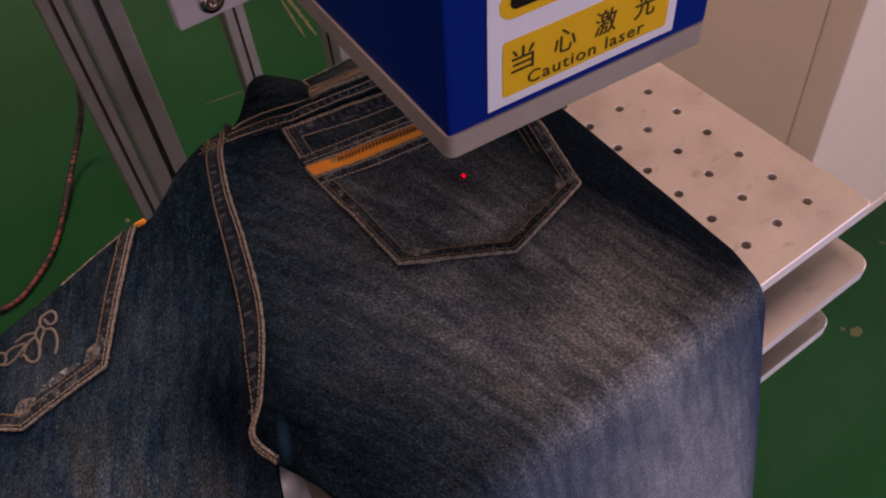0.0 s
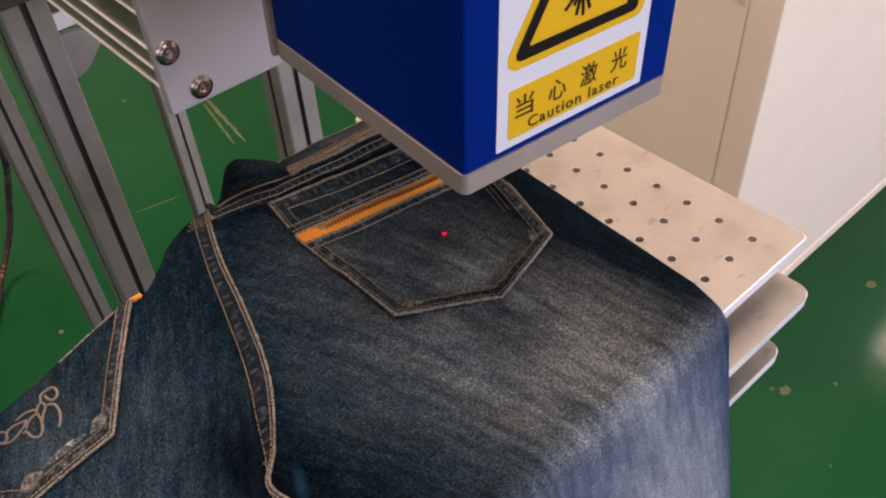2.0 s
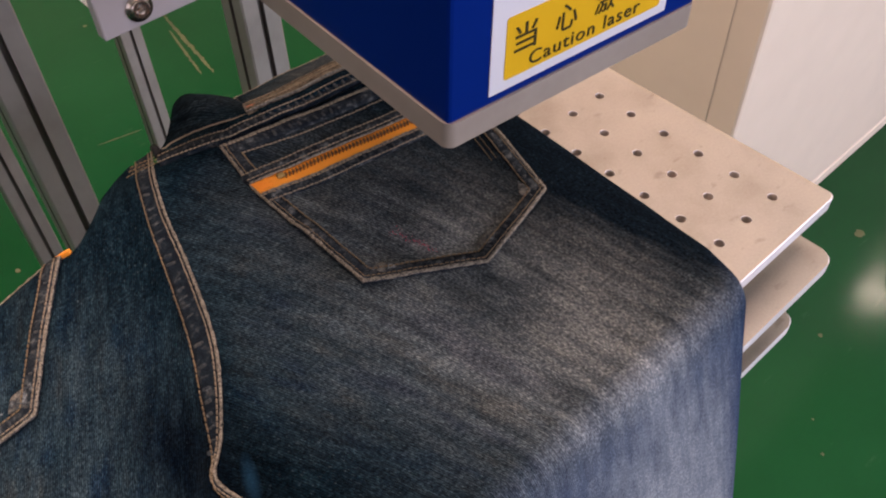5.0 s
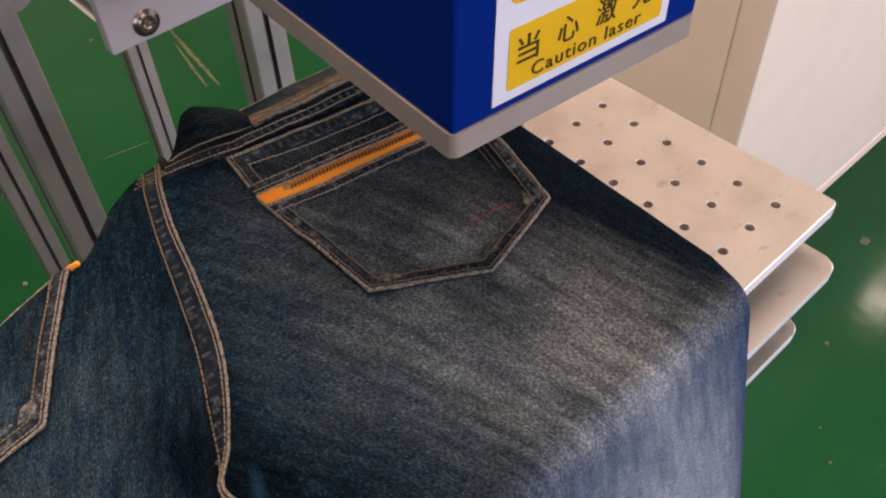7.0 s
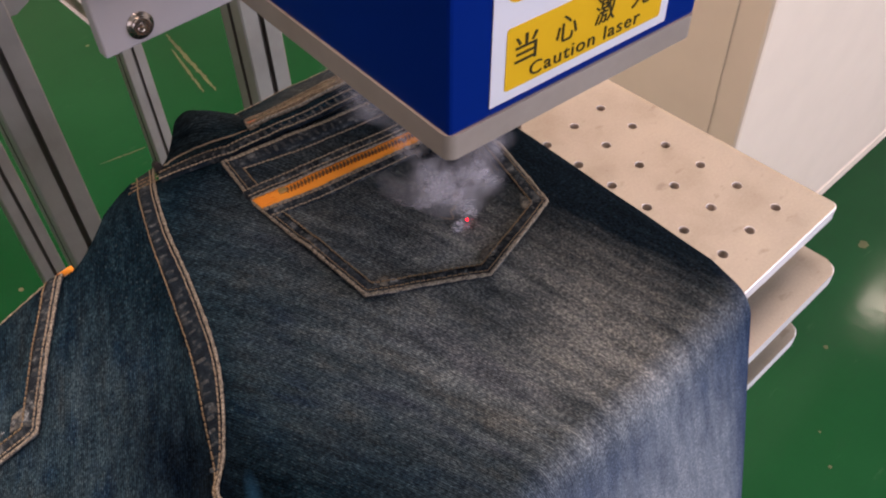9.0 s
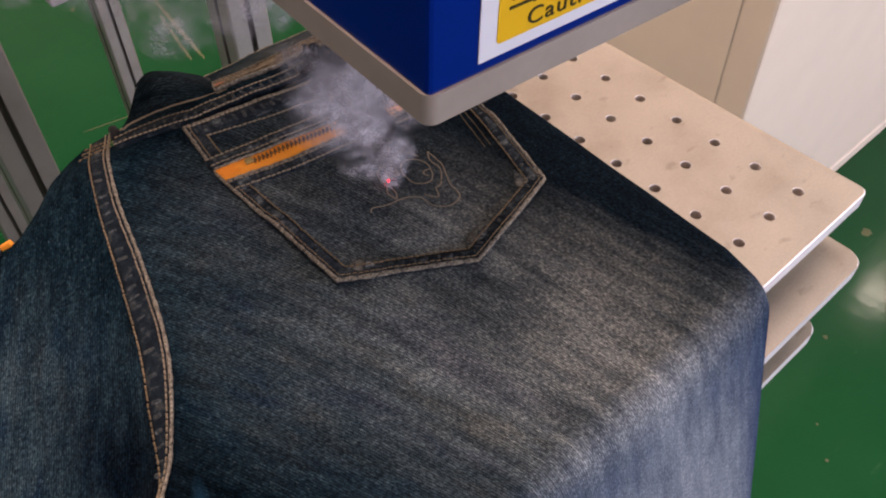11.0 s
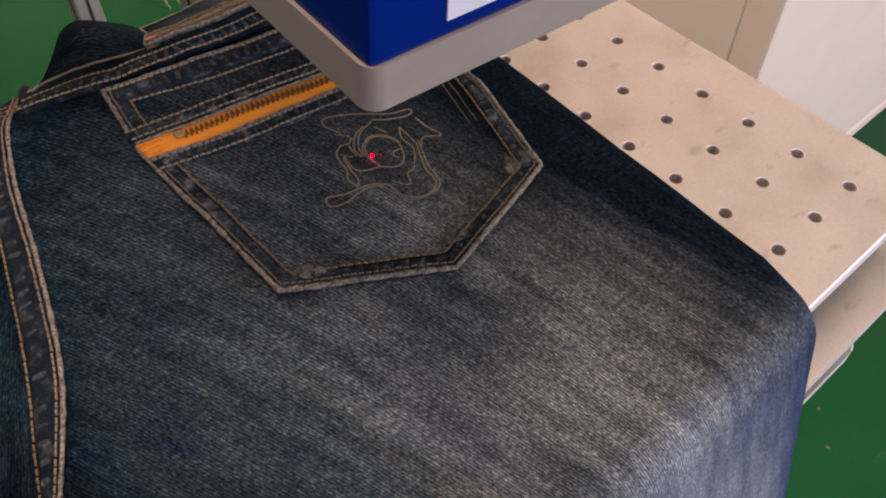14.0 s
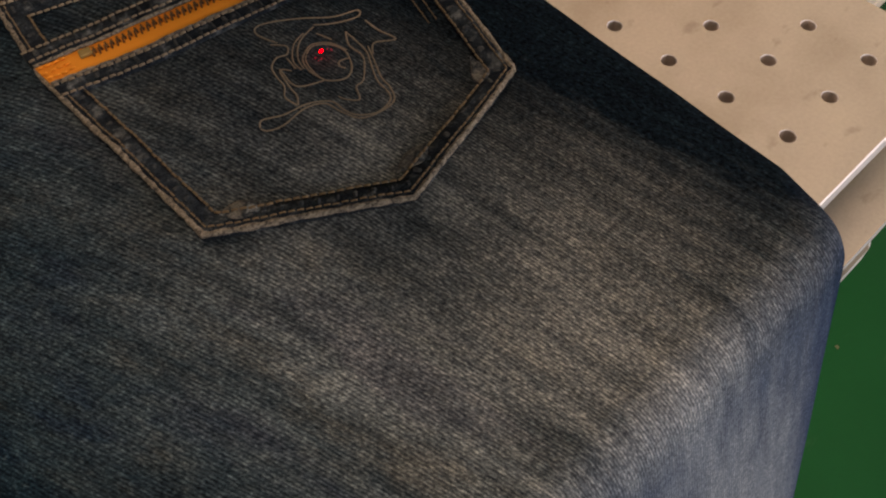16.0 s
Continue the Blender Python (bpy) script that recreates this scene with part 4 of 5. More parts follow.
def offset_line(line, d):
    """Shift an open plan line to its left side by d, with mitred corners."""
    segs = []
    for a, b in zip(line, line[1:]):
        u = (Vector(b) - Vector(a)).normalized()
        nrm = Vector((-u.y, u.x)) * d
        segs.append((Vector(a) + nrm, Vector(b) + nrm, u))
    out = [segs[0][0]]
    for (a, b, u), (c, e, v) in zip(segs, segs[1:]):
        den = u.x * v.y - u.y * v.x
        if abs(den) < 1e-6:
            out.append(b)
        else:
            t = ((c.x - a.x) * v.y - (c.y - a.y) * v.x) / den
            out.append(a + u * t)
    out.append(segs[-1][1])
    return [tuple(p) for p in out]


def strip_between(name, a, b, mat, parent, h, label="", n=60, m=4, back=0.0):
    return patch(name, fill_rows(a, b, m, n), mat, parent, h, label, True, back)


# ---- back pocket with the zip
TL, ZL, BL, BR, PR, TR = (-0.1525, 0.2425), (-0.159, 0.198), (-0.1580, 0.1041), (-0.1040, 0.0696), (-0.0437, 0.0850), (-0.0055, 0.216)


def zip_pocket():
    left = [TL, ZL, BL, (BR[0] - 0.0003, BR[1])]
    right = [TR, PR, (BR[0] + 0.0003, BR[1])]
    rim = [TL, ZL, BL, BR, PR, TR]
    RAISED.extend([(-0.158, 0.15), BL, BR, PR, (-0.030, 0.133)])
    P = patch("back_pocket", fill_rows(left, right, 34, 46), DENIM, JEANS, 0.0026, "dark denim back pocket with an orange zip", True, -0.0030, 0.07)
    inner = offset_line(rim, 0.0078)
    strip_between("hem", rim, inner, HEM, P, 0.0033, "folded hem with rubbed spots", 110, 3)
    cord("frayed_rim", offset_line(rim, 0.0003), P, RIM, 0.0027, 0.00105, "pale frayed edge", 0.22)
    puckers(offset_line(rim, 0.0050), P, 0.0034, 0.0056, 0.0017, 71, 0.75)
    stitches("stitching", offset_line(rim, 0.0023), P, THREAD, 0.0037, r=0.00032, seed=2)
    stitches("stitching", offset_line([ZL, BL, BR, PR, TR], 0.0077), P, THREAD, 0.0037, seed=3)
    for k, d in enumerate((0.0105, 0.0135)):
        stitches("stitching", offset_line([(-0.0340, 0.120), TR], d), P, THREAD, 0.0029, length=0.0010, gap=0.0014, r=0.00024, seed=60 + k)
    # turned top edge with its double rows
    lower = [(-0.1465, 0.2285), (-0.127, 0.2225), (-0.108, 0.2175), (-0.010, 0.2005)]
    strip_between("top_hem", [TL, TR], [(-0.154, 0.2312), (-0.009, 0.2030)], HEM, P, 0.0032, "folded top hem", 70, 3)
    cord("top_rim", [TL, TR], P, RIM, 0.0028, 0.0009, "", 0.2)
    stitches("stitching", offset_line([TR, TL], 0.0016), P, PALE, 0.0036, seed=4)
    stitches("stitching", lower, P, PALE, 0.0036, seed=5)
    stitches("stitching", [(-0.1468, 0.2290), (-0.1500, 0.2020)], P, THREAD, 0.0036, seed=6)
    # zip: tape, teeth, end stop and the folded lips above and below it
    up = [(-0.1585, 0.2030), (-0.12, 0.1962), (-0.075, 0.1886), (-0.0155, 0.1778)]
    lo = [(-0.1583, 0.1925), (-0.1253, 0.1845), (-0.077, 0.1768), (-0.0190, 0.1660)]
    tape = strip_between("zip_tape", up, lo, ORANGE, P, 0.0042, "orange woven zip tape", 70, 4)
    for k in range(3):
        t = 0.2 + 0.3 * k
        stitches("end_stitch", [(-0.1585, 0.2030 - 0.0105 * t), (-0.1475, 0.2010 - 0.0105 * t)], tape, ORANGE, 0.0048, seed=20 + k)
    bm = bmesh.new()
    centre = resample([(-0.1405, 0.1950), (-0.1116, 0.1905), (-0.0789, 0.1841), (-0.0185, 0.1736)], 0.00115)
    for k, (x, q) in enumerate(centre):
        s = 0.0007 if k % 2 else -0.0007
        p = cloth(x, q + s, 0.0049)
        add_box(bm, (-0.00034, -0.0012, -0.0005), (0.00034, 0.0012, 0.0005), 0, 1, Matrix.Translation(p) @ Matrix.Rotation(radians(-10 + (8 if k % 2 else -8)), 4, "Z"))
    teeth = part("zip_teeth", bm, BRASS, tape, "brown brass zip teeth")
    teeth["kind"] = "stuff"
    stop = bmesh.new()
    add_box(stop, (-0.0022, -0.0018, -0.0004), (0.0022, 0.0018, 0.0009), 0.0004, 2, Matrix.Translation(cloth(-0.1425, 0.1962, 0.0048)) @ Matrix.Rotation(radians(-12), 4, "Z"))
    part("zip_stop", stop, metal("olive_brass", (0.36, 0.25, 0.08), 0.5, (1, 1, 1), 500, 0.2, 0.3), tape, "brass end stop")
    upper_lip = [(x, q + 0.0088) for x, q in up]
    lower_lip = [(x, q - 0.0082) for x, q in lo]
    strip_between("upper_lip", upper_lip, [(x, q - 0.0002) for x, q in up], HEM, P, 0.0046, "folded denim lip over the zip", 60, 3)
    strip_between("lower_lip", [(x, q + 0.0002) for x, q in lo], lower_lip, HEM, P, 0.0044, "folded denim lip below the zip", 60, 3)
    cord("lip_rim", [(x, q + 0.0003) for x, q in up], P, RIM, 0.0044, 0.0008, "", 0.3)
    cord("lip_rim", [(x, q - 0.0003) for x, q in lo], P, RIM, 0.0042, 0.0008, "", 0.3)
    stitches("stitching", [(x, q + 0.0086) for x, q in up], P, PALE, 0.0049, seed=7)
    stitches("stitching", [(x, q + 0.0030) for x, q in up], P, PALE, 0.0049, seed=17)
    stitches("stitching", [(x, q - 0.0020) for x, q in lo], P, PALE, 0.0048, seed=8)
    stitches("stitching", [(x, q - 0.0080) for x, q in lo], P, PALE, 0.0048, seed=9)
    puckers([(x + 0.004, q + 0.0058) for x, q in up], P, 0.0047, 0.0048, 0.0026, 72)
    puckers([(x + 0.004, q - 0.0050) for x, q in lo], P, 0.0045, 0.0048, 0.0026, 73)
    puckers([(-0.149, 0.2358), (-0.012, 0.2080)], P, 0.0033, 0.0054, 0.0034, 74)
    puckers([(-0.1500, 0.2245), (-0.1525, 0.2060)], P, 0.0030, 0.0054, 0.0014, 75)
    # pale rubbed places inside the lower corners
    for k, (line, w) in enumerate((([(-0.1500, 0.1080), (-0.1440, 0.1045), (-0.1360, 0.0985)], 0.0042), ([(-0.1010, 0.0815), (-0.0930, 0.0818), (-0.0860, 0.0832)], 0.0038), ([(-0.0560, 0.0895), (-0.0520, 0.0930), (-0.0490, 0.1010)], 0.0032))):
        a, c = offset_line(line, w), offset_line(line, -w)
        a, c = [line[0]] + a[1:-1] + [line[-1]], [line[0]] + c[1:-1] + [line[-1]]
        strip_between("rubbed_spot", spline(a, 5), spline(c, 5), RUBBED, P, 0.0035, "pale rubbed denim in a pocket corner", 12, 4, 0.0024)
    RAISED.clear()
    return P


zip_pocket()


# ---- seat seam down the middle
def centre_seam():
    right = [(x, q) for q, x in X_MID if q <= 0.302]
    left = [(-0.2700, 0.0610), (-0.2715, 0.076), (-0.2615, 0.0930), (-0.2505, 0.1160), (-0.2385, 0.1430), (-0.2245, 0.1860), (-0.2110, 0.2290), (-0.1860, 0.2960)]
    right[0] = (-0.2640, 0.0600)
    left[0] = (-0.2668, 0.0590)
    left, right = spline(left, 6), spline(right, 6)
    s = strip_between("seat_seam", left, right, BAND, JEANS, 0.0012, "folded seat seam with two stitch rows", 90, 4, -0.0005)
    cord("seam_edge", right[::-1], s, RIM, 0.0010, 0.0009, "pale raised seam edge", 0.25)
    stitches("stitching", [(x - 0.0022, q) for x, q in right], s, PALE, 0.0016, seed=11)
    stitches("stitching", left, s, THREAD, 0.0016, seed=12)
    puckers([tuple((u + v) / 2 for u, v in zip(a, c)) for a, c in zip(resample(left, 0.012), resample([(x - 0.004, q) for x, q in right], 0.012)) if c[1] > 0.086], s, 0.0013, 0.0060, 0.0030, 78, 0.9)
    for k in range(3):
        q0 = 0.266 + 0.007 * k
        stitches("stitching", [(-0.2010 + 0.004 * k, q0 + 0.006), (-0.172 + 0.003 * k, q0 - 0.002)], s, THREAD, 0.0019, seed=14 + k)


centre_seam()


# ---- yoke seam and waistband
def waistband():
    seam = [(-0.1835, 0.2625), (-0.1690, 0.2565), (-0.1450, 0.2462), (-0.1159, 0.2425), (-0.0534, 0.2355), (0.004, 0.2285)]
    seam2 = [(-0.1780, 0.2755), (-0.1600, 0.2690), (-0.1412, 0.2545), (-0.1122, 0.2497), (-0.0546, 0.2430), (0.004, 0.2360)]
    hump = patch("waistband", fill_rows([(-0.1785, 0.270), (-0.1600, 0.2630), (-0.1412, 0.2500), (-0.113, 0.2455)], [(-0.1715, 0.288), (-0.1590, 0.305), (-0.1370, 0.338), (-0.1070, 0.349)], 10, 24), DENIM, JEANS, 0.0022, "raised middle of the denim waistband", True, -0.004)
    for v in hump.data.vertices:
        k = math.exp(-((v.co.x + 0.128) / 0.021) ** 2) * smoothstep(0.262, 0.32, v.co.y)
        v.co.z += 0.0195 * k
        v.co.y -= 0.004 * k
    right = patch("waistband", fill_rows([(-0.118, 0.2465), (-0.054, 0.2395), (0.004, 0.2325)], [(-0.1005, 0.318), (-0.043, 0.306), (0.004, 0.297)], 10, 30), DENIM, JEANS, 0.0030, "denim waistband", True, -0.004)
    cord("waist_edge", [(-0.1160, 0.2600), (-0.1005, 0.318), (-0.043, 0.306), (0.004, 0.297)], right, RIM, 0.0028, 0.0008, "", 0.3)
    low = [(-0.1215, 0.2600), (-0.0900, 0.2550), (-0.0543, 0.2505), (0.004, 0.2440)]
    high = [(-0.1130, 0.2790), (-0.0800, 0.2725), (-0.0430, 0.2670), (0.004, 0.2600)]
    loop = strip_between("waist_patch", low, high, STRIP, right, 0.0046, "worn tan strip sewn to the waistband", 40, 4)
    cord("patch_edge", [low[0], *low[1:]], loop, RIM, 0.0046, 0.0008, "pale frayed edge", 0.25)
    cord("patch_edge", [low[0], high[0], *high[1:]], loop, RIM, 0.0046, 0.0007, "pale frayed edge", 0.25)
    stitches("stitching", [(x + 0.002, q + 0.0045) for x, q in low], loop, PALE, 0.0050, seed=33)
    stitches("stitching", [(x + 0.002, q - 0.0040) for x, q in high], loop, PALE, 0.0050, seed=34)
    copper = painted("copper_mark", (0.42, 0.12, 0.025), 0.5, 0.1)
    for x, q in ((-0.1150, 0.2650), (-0.0300, 0.2585)):
        bm = bmesh.new()
        add_box(bm, (-0.0032, -0.0014, 0), (0.0032, 0.0014, 0.0007), 0.0003, 1, Matrix.Translation(cloth(x, q, 0.0046)) @ Matrix.Rotation(radians(-12), 4, "Z"))
        part("tack", bm, copper, loop, "small copper coloured tack")
    yoke = strip_between("yoke_seam", seam2, seam, BAND, JEANS, 0.0028, "double stitched yoke seam", 80, 3, -0.001)
    stitches("stitching", seam, yoke, PALE, 0.0032, seed=31)
    stitches("stitching", seam2, yoke, PALE, 0.0032, seed=32)
    # pale ridges of the double needle between the two rows
    puckers([tuple((u + v) / 2 for u, v in zip(a, b)) for a, b in zip(seam, seam2)], yoke, 0.0030, 0.0056, 0.0034, 79)
    bm = bmesh.new()
    hs = []
    pts = [(-0.1740, 0.2770), (-0.1660, 0.2795), (-0.1555, 0.2775), (-0.1430, 0.2720), (-0.1290, 0.2665), (-0.1180, 0.2640)]
    for x, q in spline(pts, 8):
        hs.append((x, q, max(v.co.z for v in hump.data.vertices if (v.co.x - x) ** 2 + (v.co.y - q) ** 2 < 0.000036) + 0.0008))
    tube(bm, hs, 0.00055, 6)
    part("waist_stitch", bm, PALE, hump, "", True)
    # dark cord laid as the shade of a slit beside the top of the seat seam
    bm = bmesh.new()
    tube(bm, [cloth(-0.1700, 0.302, 0.002), cloth(-0.1725, 0.291, 0.003), cloth(-0.1765, 0.279, 0.002)], 0.0026, 8)
    part("slit_shade", bm, SHADE, hump, "dark cord as the shade of the slit at the waistband's end", True)


waistband()


# ---- the other back pocket, bent over the side
def side_pocket():
    rim = [(-0.2575, 0.2475), (-0.2845, 0.2140), (-0.3125, 0.1755), (-0.3675, 0.1795), (-0.3960, 0.2080), (-0.4200, 0.2440)]
    left = [(-0.4180, 0.2520), (-0.3960, 0.2080), (-0.3675, 0.1795), (-0.3128, 0.1755)]
    right = [(-0.2550, 0.2520), (-0.2845, 0.2140), (-0.3122, 0.1755)]
    P = patch("back_pocket", fill_rows(left, right, 30, 36), DENIM, JEANS, 0.0024, "denim back pocket with curled pale embroidery", True, -0.0006, 0.05)
    R = rim[::-1]
    inner = offset_line(R, 0.0082)
    strip_between("hem", R, inner, HEM, P, 0.0030, "folded hem with rubbed spots", 90, 3)
    cord("frayed_rim", R, P, RIM, 0.0024, 0.0010, "pale frayed edge", 0.22)
    puckers(offset_line(R, 0.0050), P, 0.0031, 0.0058, 0.0018, 76, 0.8)
    stitches("stitching", offset_line(R, 0.0020), P, PALE, 0.0034, seed=41)
    stitches("stitching", offset_line(R, 0.0081), P, THREAD, 0.0034, seed=42)
    tape = strip_between("zip_tape", [(-0.2512, 0.2470), (-0.257, 0.2500), (-0.264, 0.2522)], [(-0.2530, 0.2454), (-0.2588, 0.2487), (-0.2656, 0.2508)], ORANGE, P, 0.0026, "orange zip tape", 40, 3)
    cord("zip_bulge", [(-0.314, 0.2500), (-0.322, 0.2512), (-0.330, 0.2508), (-0.339, 0.2480)], tape, ORANGE, -0.0008, 0.0032, "orange zip tape bulging over the ridge")
    cord("pocket_top", [(-0.2640, 0.2505), (-0.2780, 0.2515), (-0.2950, 0.2512), (-0.3140, 0.2500)], P, RIM, 0.0018, 0.0012, "pale turned top edge", 0.2)
    # leaves and rings of thick pale thread along one wavy stem
    loops = [
        [(-0.3578, 0.2328), (-0.3602, 0.2365), (-0.3635, 0.2342), (-0.3636, 0.2297), (-0.3604, 0.2275), (-0.3577, 0.2304)],
        [(-0.3623, 0.2280), (-0.3584, 0.2249), (-0.3517, 0.2251), (-0.3455, 0.2290), (-0.3487, 0.2307), (-0.3543, 0.2331), (-0.3582, 0.2314), (-0.3586, 0.2263)],
        [(-0.3511, 0.2227), (-0.3487, 0.2225), (-0.3482, 0.2168), (-0.3453, 0.2126), (-0.3418, 0.2139), (-0.3391, 0.2198), (-0.3387, 0.2274), (-0.3423, 0.2285), (-0.3469, 0.2261), (-0.3484, 0.2230)],
        [(-0.3387, 0.2274), (-0.3375, 0.2306), (-0.3334, 0.2327), (-0.3326, 0.2278), (-0.3361, 0.2242), (-0.3393, 0.2188)],
        [(-0.3334, 0.2327), (-0.3315, 0.2373), (-0.3279, 0.2376), (-0.3239, 0.2362), (-0.3226, 0.2321), (-0.3247, 0.2274), (-0.3286, 0.2289), (-0.3297, 0.2350)],
        [(-0.3326, 0.2278), (-0.3287, 0.2254), (-0.3277, 0.2193), (-0.3297, 0.2124), (-0.3341, 0.2065)],
        [(-0.3502, 0.2348), (-0.3435, 0.2347), (-0.3375, 0.2306)],
    ]
    for line, w in (([(-0.3225, 0.1865), (-0.3150, 0.1885), (-0.3085, 0.1925)], 0.0052), ([(-0.3690, 0.1900), (-0.3615, 0.1905), (-0.3530, 0.1905)], 0.0058), ([(-0.3523, 0.1915), (-0.3444, 0.1912), (-0.3327, 0.1902), (-0.3244, 0.1895)], 0.0026)):
        a, c = offset_line(line, w), offset_line(line, -w)
        a, c = [line[0]] + a[1:-1] + [line[-1]], [line[0]] + c[1:-1] + [line[-1]]
        strip_between("rubbed_spot", spline(a, 5), spline(c, 5), RUBBED, P, 0.0032, "pale rubbed denim in a pocket corner", 12, 4, 0.0022)
    for pts in loops:
        cord("embroidery", spline(pts, 8), P, EMBROIDERY, 0.0026, 0.00085, "pale curled thread")


side_pocket()


# ---------------------------------------------------------------- rail and shaft seen between the legs
def side_rail():
    t = thing("side_rail", "tan ridged rail and bright shaft beside the lifting table", "rail")
    # channel with a thin outer lip, and a thick ridge that stops short with a cut end
    for name, y0, section in (
            ("channel", -0.16, [(-0.2570, 0.8400), (-0.2335, 0.8400), (-0.2335, 0.8470), (-0.2540, 0.8470), (-0.2546, 0.8530), (-0.2570, 0.8530)]),
            ("ridge", 0.0035, [(-0.2482, 0.8472), (-0.2340, 0.8472), (-0.2340, 0.8500), (-0.2380, 0.8545), (-0.2430, 0.8556), (-0.2470, 0.8548), (-0.2482, 0.8530)])):
        bm = bmesh.new()
        ends = [[bm.verts.new((x, y, z)) for x, z in section] for y in (y0, 0.0995)]
        n = len(section)
        for k in range(n):
            bm.faces.new((ends[0][k], ends[0][(k + 1) % n], ends[1][(k + 1) % n], ends[1][k]))
        bm.faces.new(ends[0])
        bm.faces.new(ends[1][::-1])
        bmesh.ops.recalc_face_normals(bm, faces=bm.faces)
        part(name, bm, TAN_ALLOY, t, "tan " + name + " of the rail")
    part("cut_end", box_bm((-0.2465, 0.0012, 0.8485), (-0.2352, 0.0033, 0.8535), 0.0012), EDGE, t, "bright cut end")
    part("arm", box_bm((-0.2625, 0.10, 0.832), (-0.185, 0.14, 0.848), 0.001), EDGE, t)
    bm = bmesh.new()
    cyl(bm, (-0.2690, 0.0645, 0.30), (-0.2690, 0.0645, 0.866), 0.0118, 28)
    shaft = part("shaft", bm, EDGE, t, "bright steel shaft", True)
    bm = bmesh.new()
    cyl(bm, (-0.2690, 0.0645, 0.866), (-0.2690, 0.0645, 0.8666), 0.0108, 28)
    part("groove", bm, SLOT, shaft, "dark groove")
    bm = bmesh.new()
    cyl(bm, (-0.2690, 0.0645, 0.8666), (-0.2690, 0.0645, 0.884), 0.0112, 28, 0.0070)
    part("cap", bm, EDGE, shaft, "", True)
    return t


side_rail()


# ---------------------------------------------------------------- marks on the ground
def floor_marks():
    rnd = random.Random(3)

    def streak(name, a, b, w, label):
        bm = bmesh.new()
        n = 60
        a, b = Vector(a), Vector(b)
        s = (b - a).normalized().cross(Vector((0, 0, 1)))
        rows = []
        for k in range(n + 1):
            p = a.lerp(b, k / n) + s * rnd.uniform(-0.35, 0.35) * w
            ww = w * rnd.uniform(0.55, 1.0) * math.sin(math.pi * (0.06 + 0.88 * k / n)) ** 0.5
            rows.append((bm.verts.new(p + s * ww + Vector((0, 0, 0.0006))), bm.verts.new(p - s * ww + Vector((0, 0, 0.0006)))))
        for (p, q), (r, u) in zip(rows, rows[1:]):
            bm.faces.new((p, r, u, q))
        tagged(part(name, bm, CHIP), label, kind="structure")

    streak("floor_scratch", (0.470, 1.80, 0), (0.430, 1.505, 0), 0.0060, "worn pale scratch in the green floor paint")
    streak("floor_scratch", (0.445, 1.73, 0), (0.405, 1.52, 0), 0.0042, "worn pale scratch in the green floor paint")
    streak("floor_scratch", (0.10, 1.46, 0), (0.20, 1.44, 0), 0.0018, "faint scratch in the green floor paint")
    for x, y, r in ((0.702, 0.155, 0.013), (0.69, 0.175, 0.006), (0.779, 0.102, 0.005), (-0.188, 1.238, 0.006), (0.575, -0.025, 0.004), (0.62, 0.02, 0.003), (0.9, 0.25, 0.006), (1.05, 0.18, 0.012), (0.30, 1.9, 0.006)):
        bm = bmesh.new()
        vs = []
        for k in range(11):
            a = 2 * math.pi * k / 11
            rr = r * rnd.uniform(0.5, 1.1)
            vs.append(bm.verts.new((x + rr * math.cos(a), y + rr * math.sin(a), 0.0006)))
        bm.faces.new(vs)
        tagged(part("floor_chip", bm, CHIP), "small worn chip in the green floor paint", kind="structure")


floor_marks()

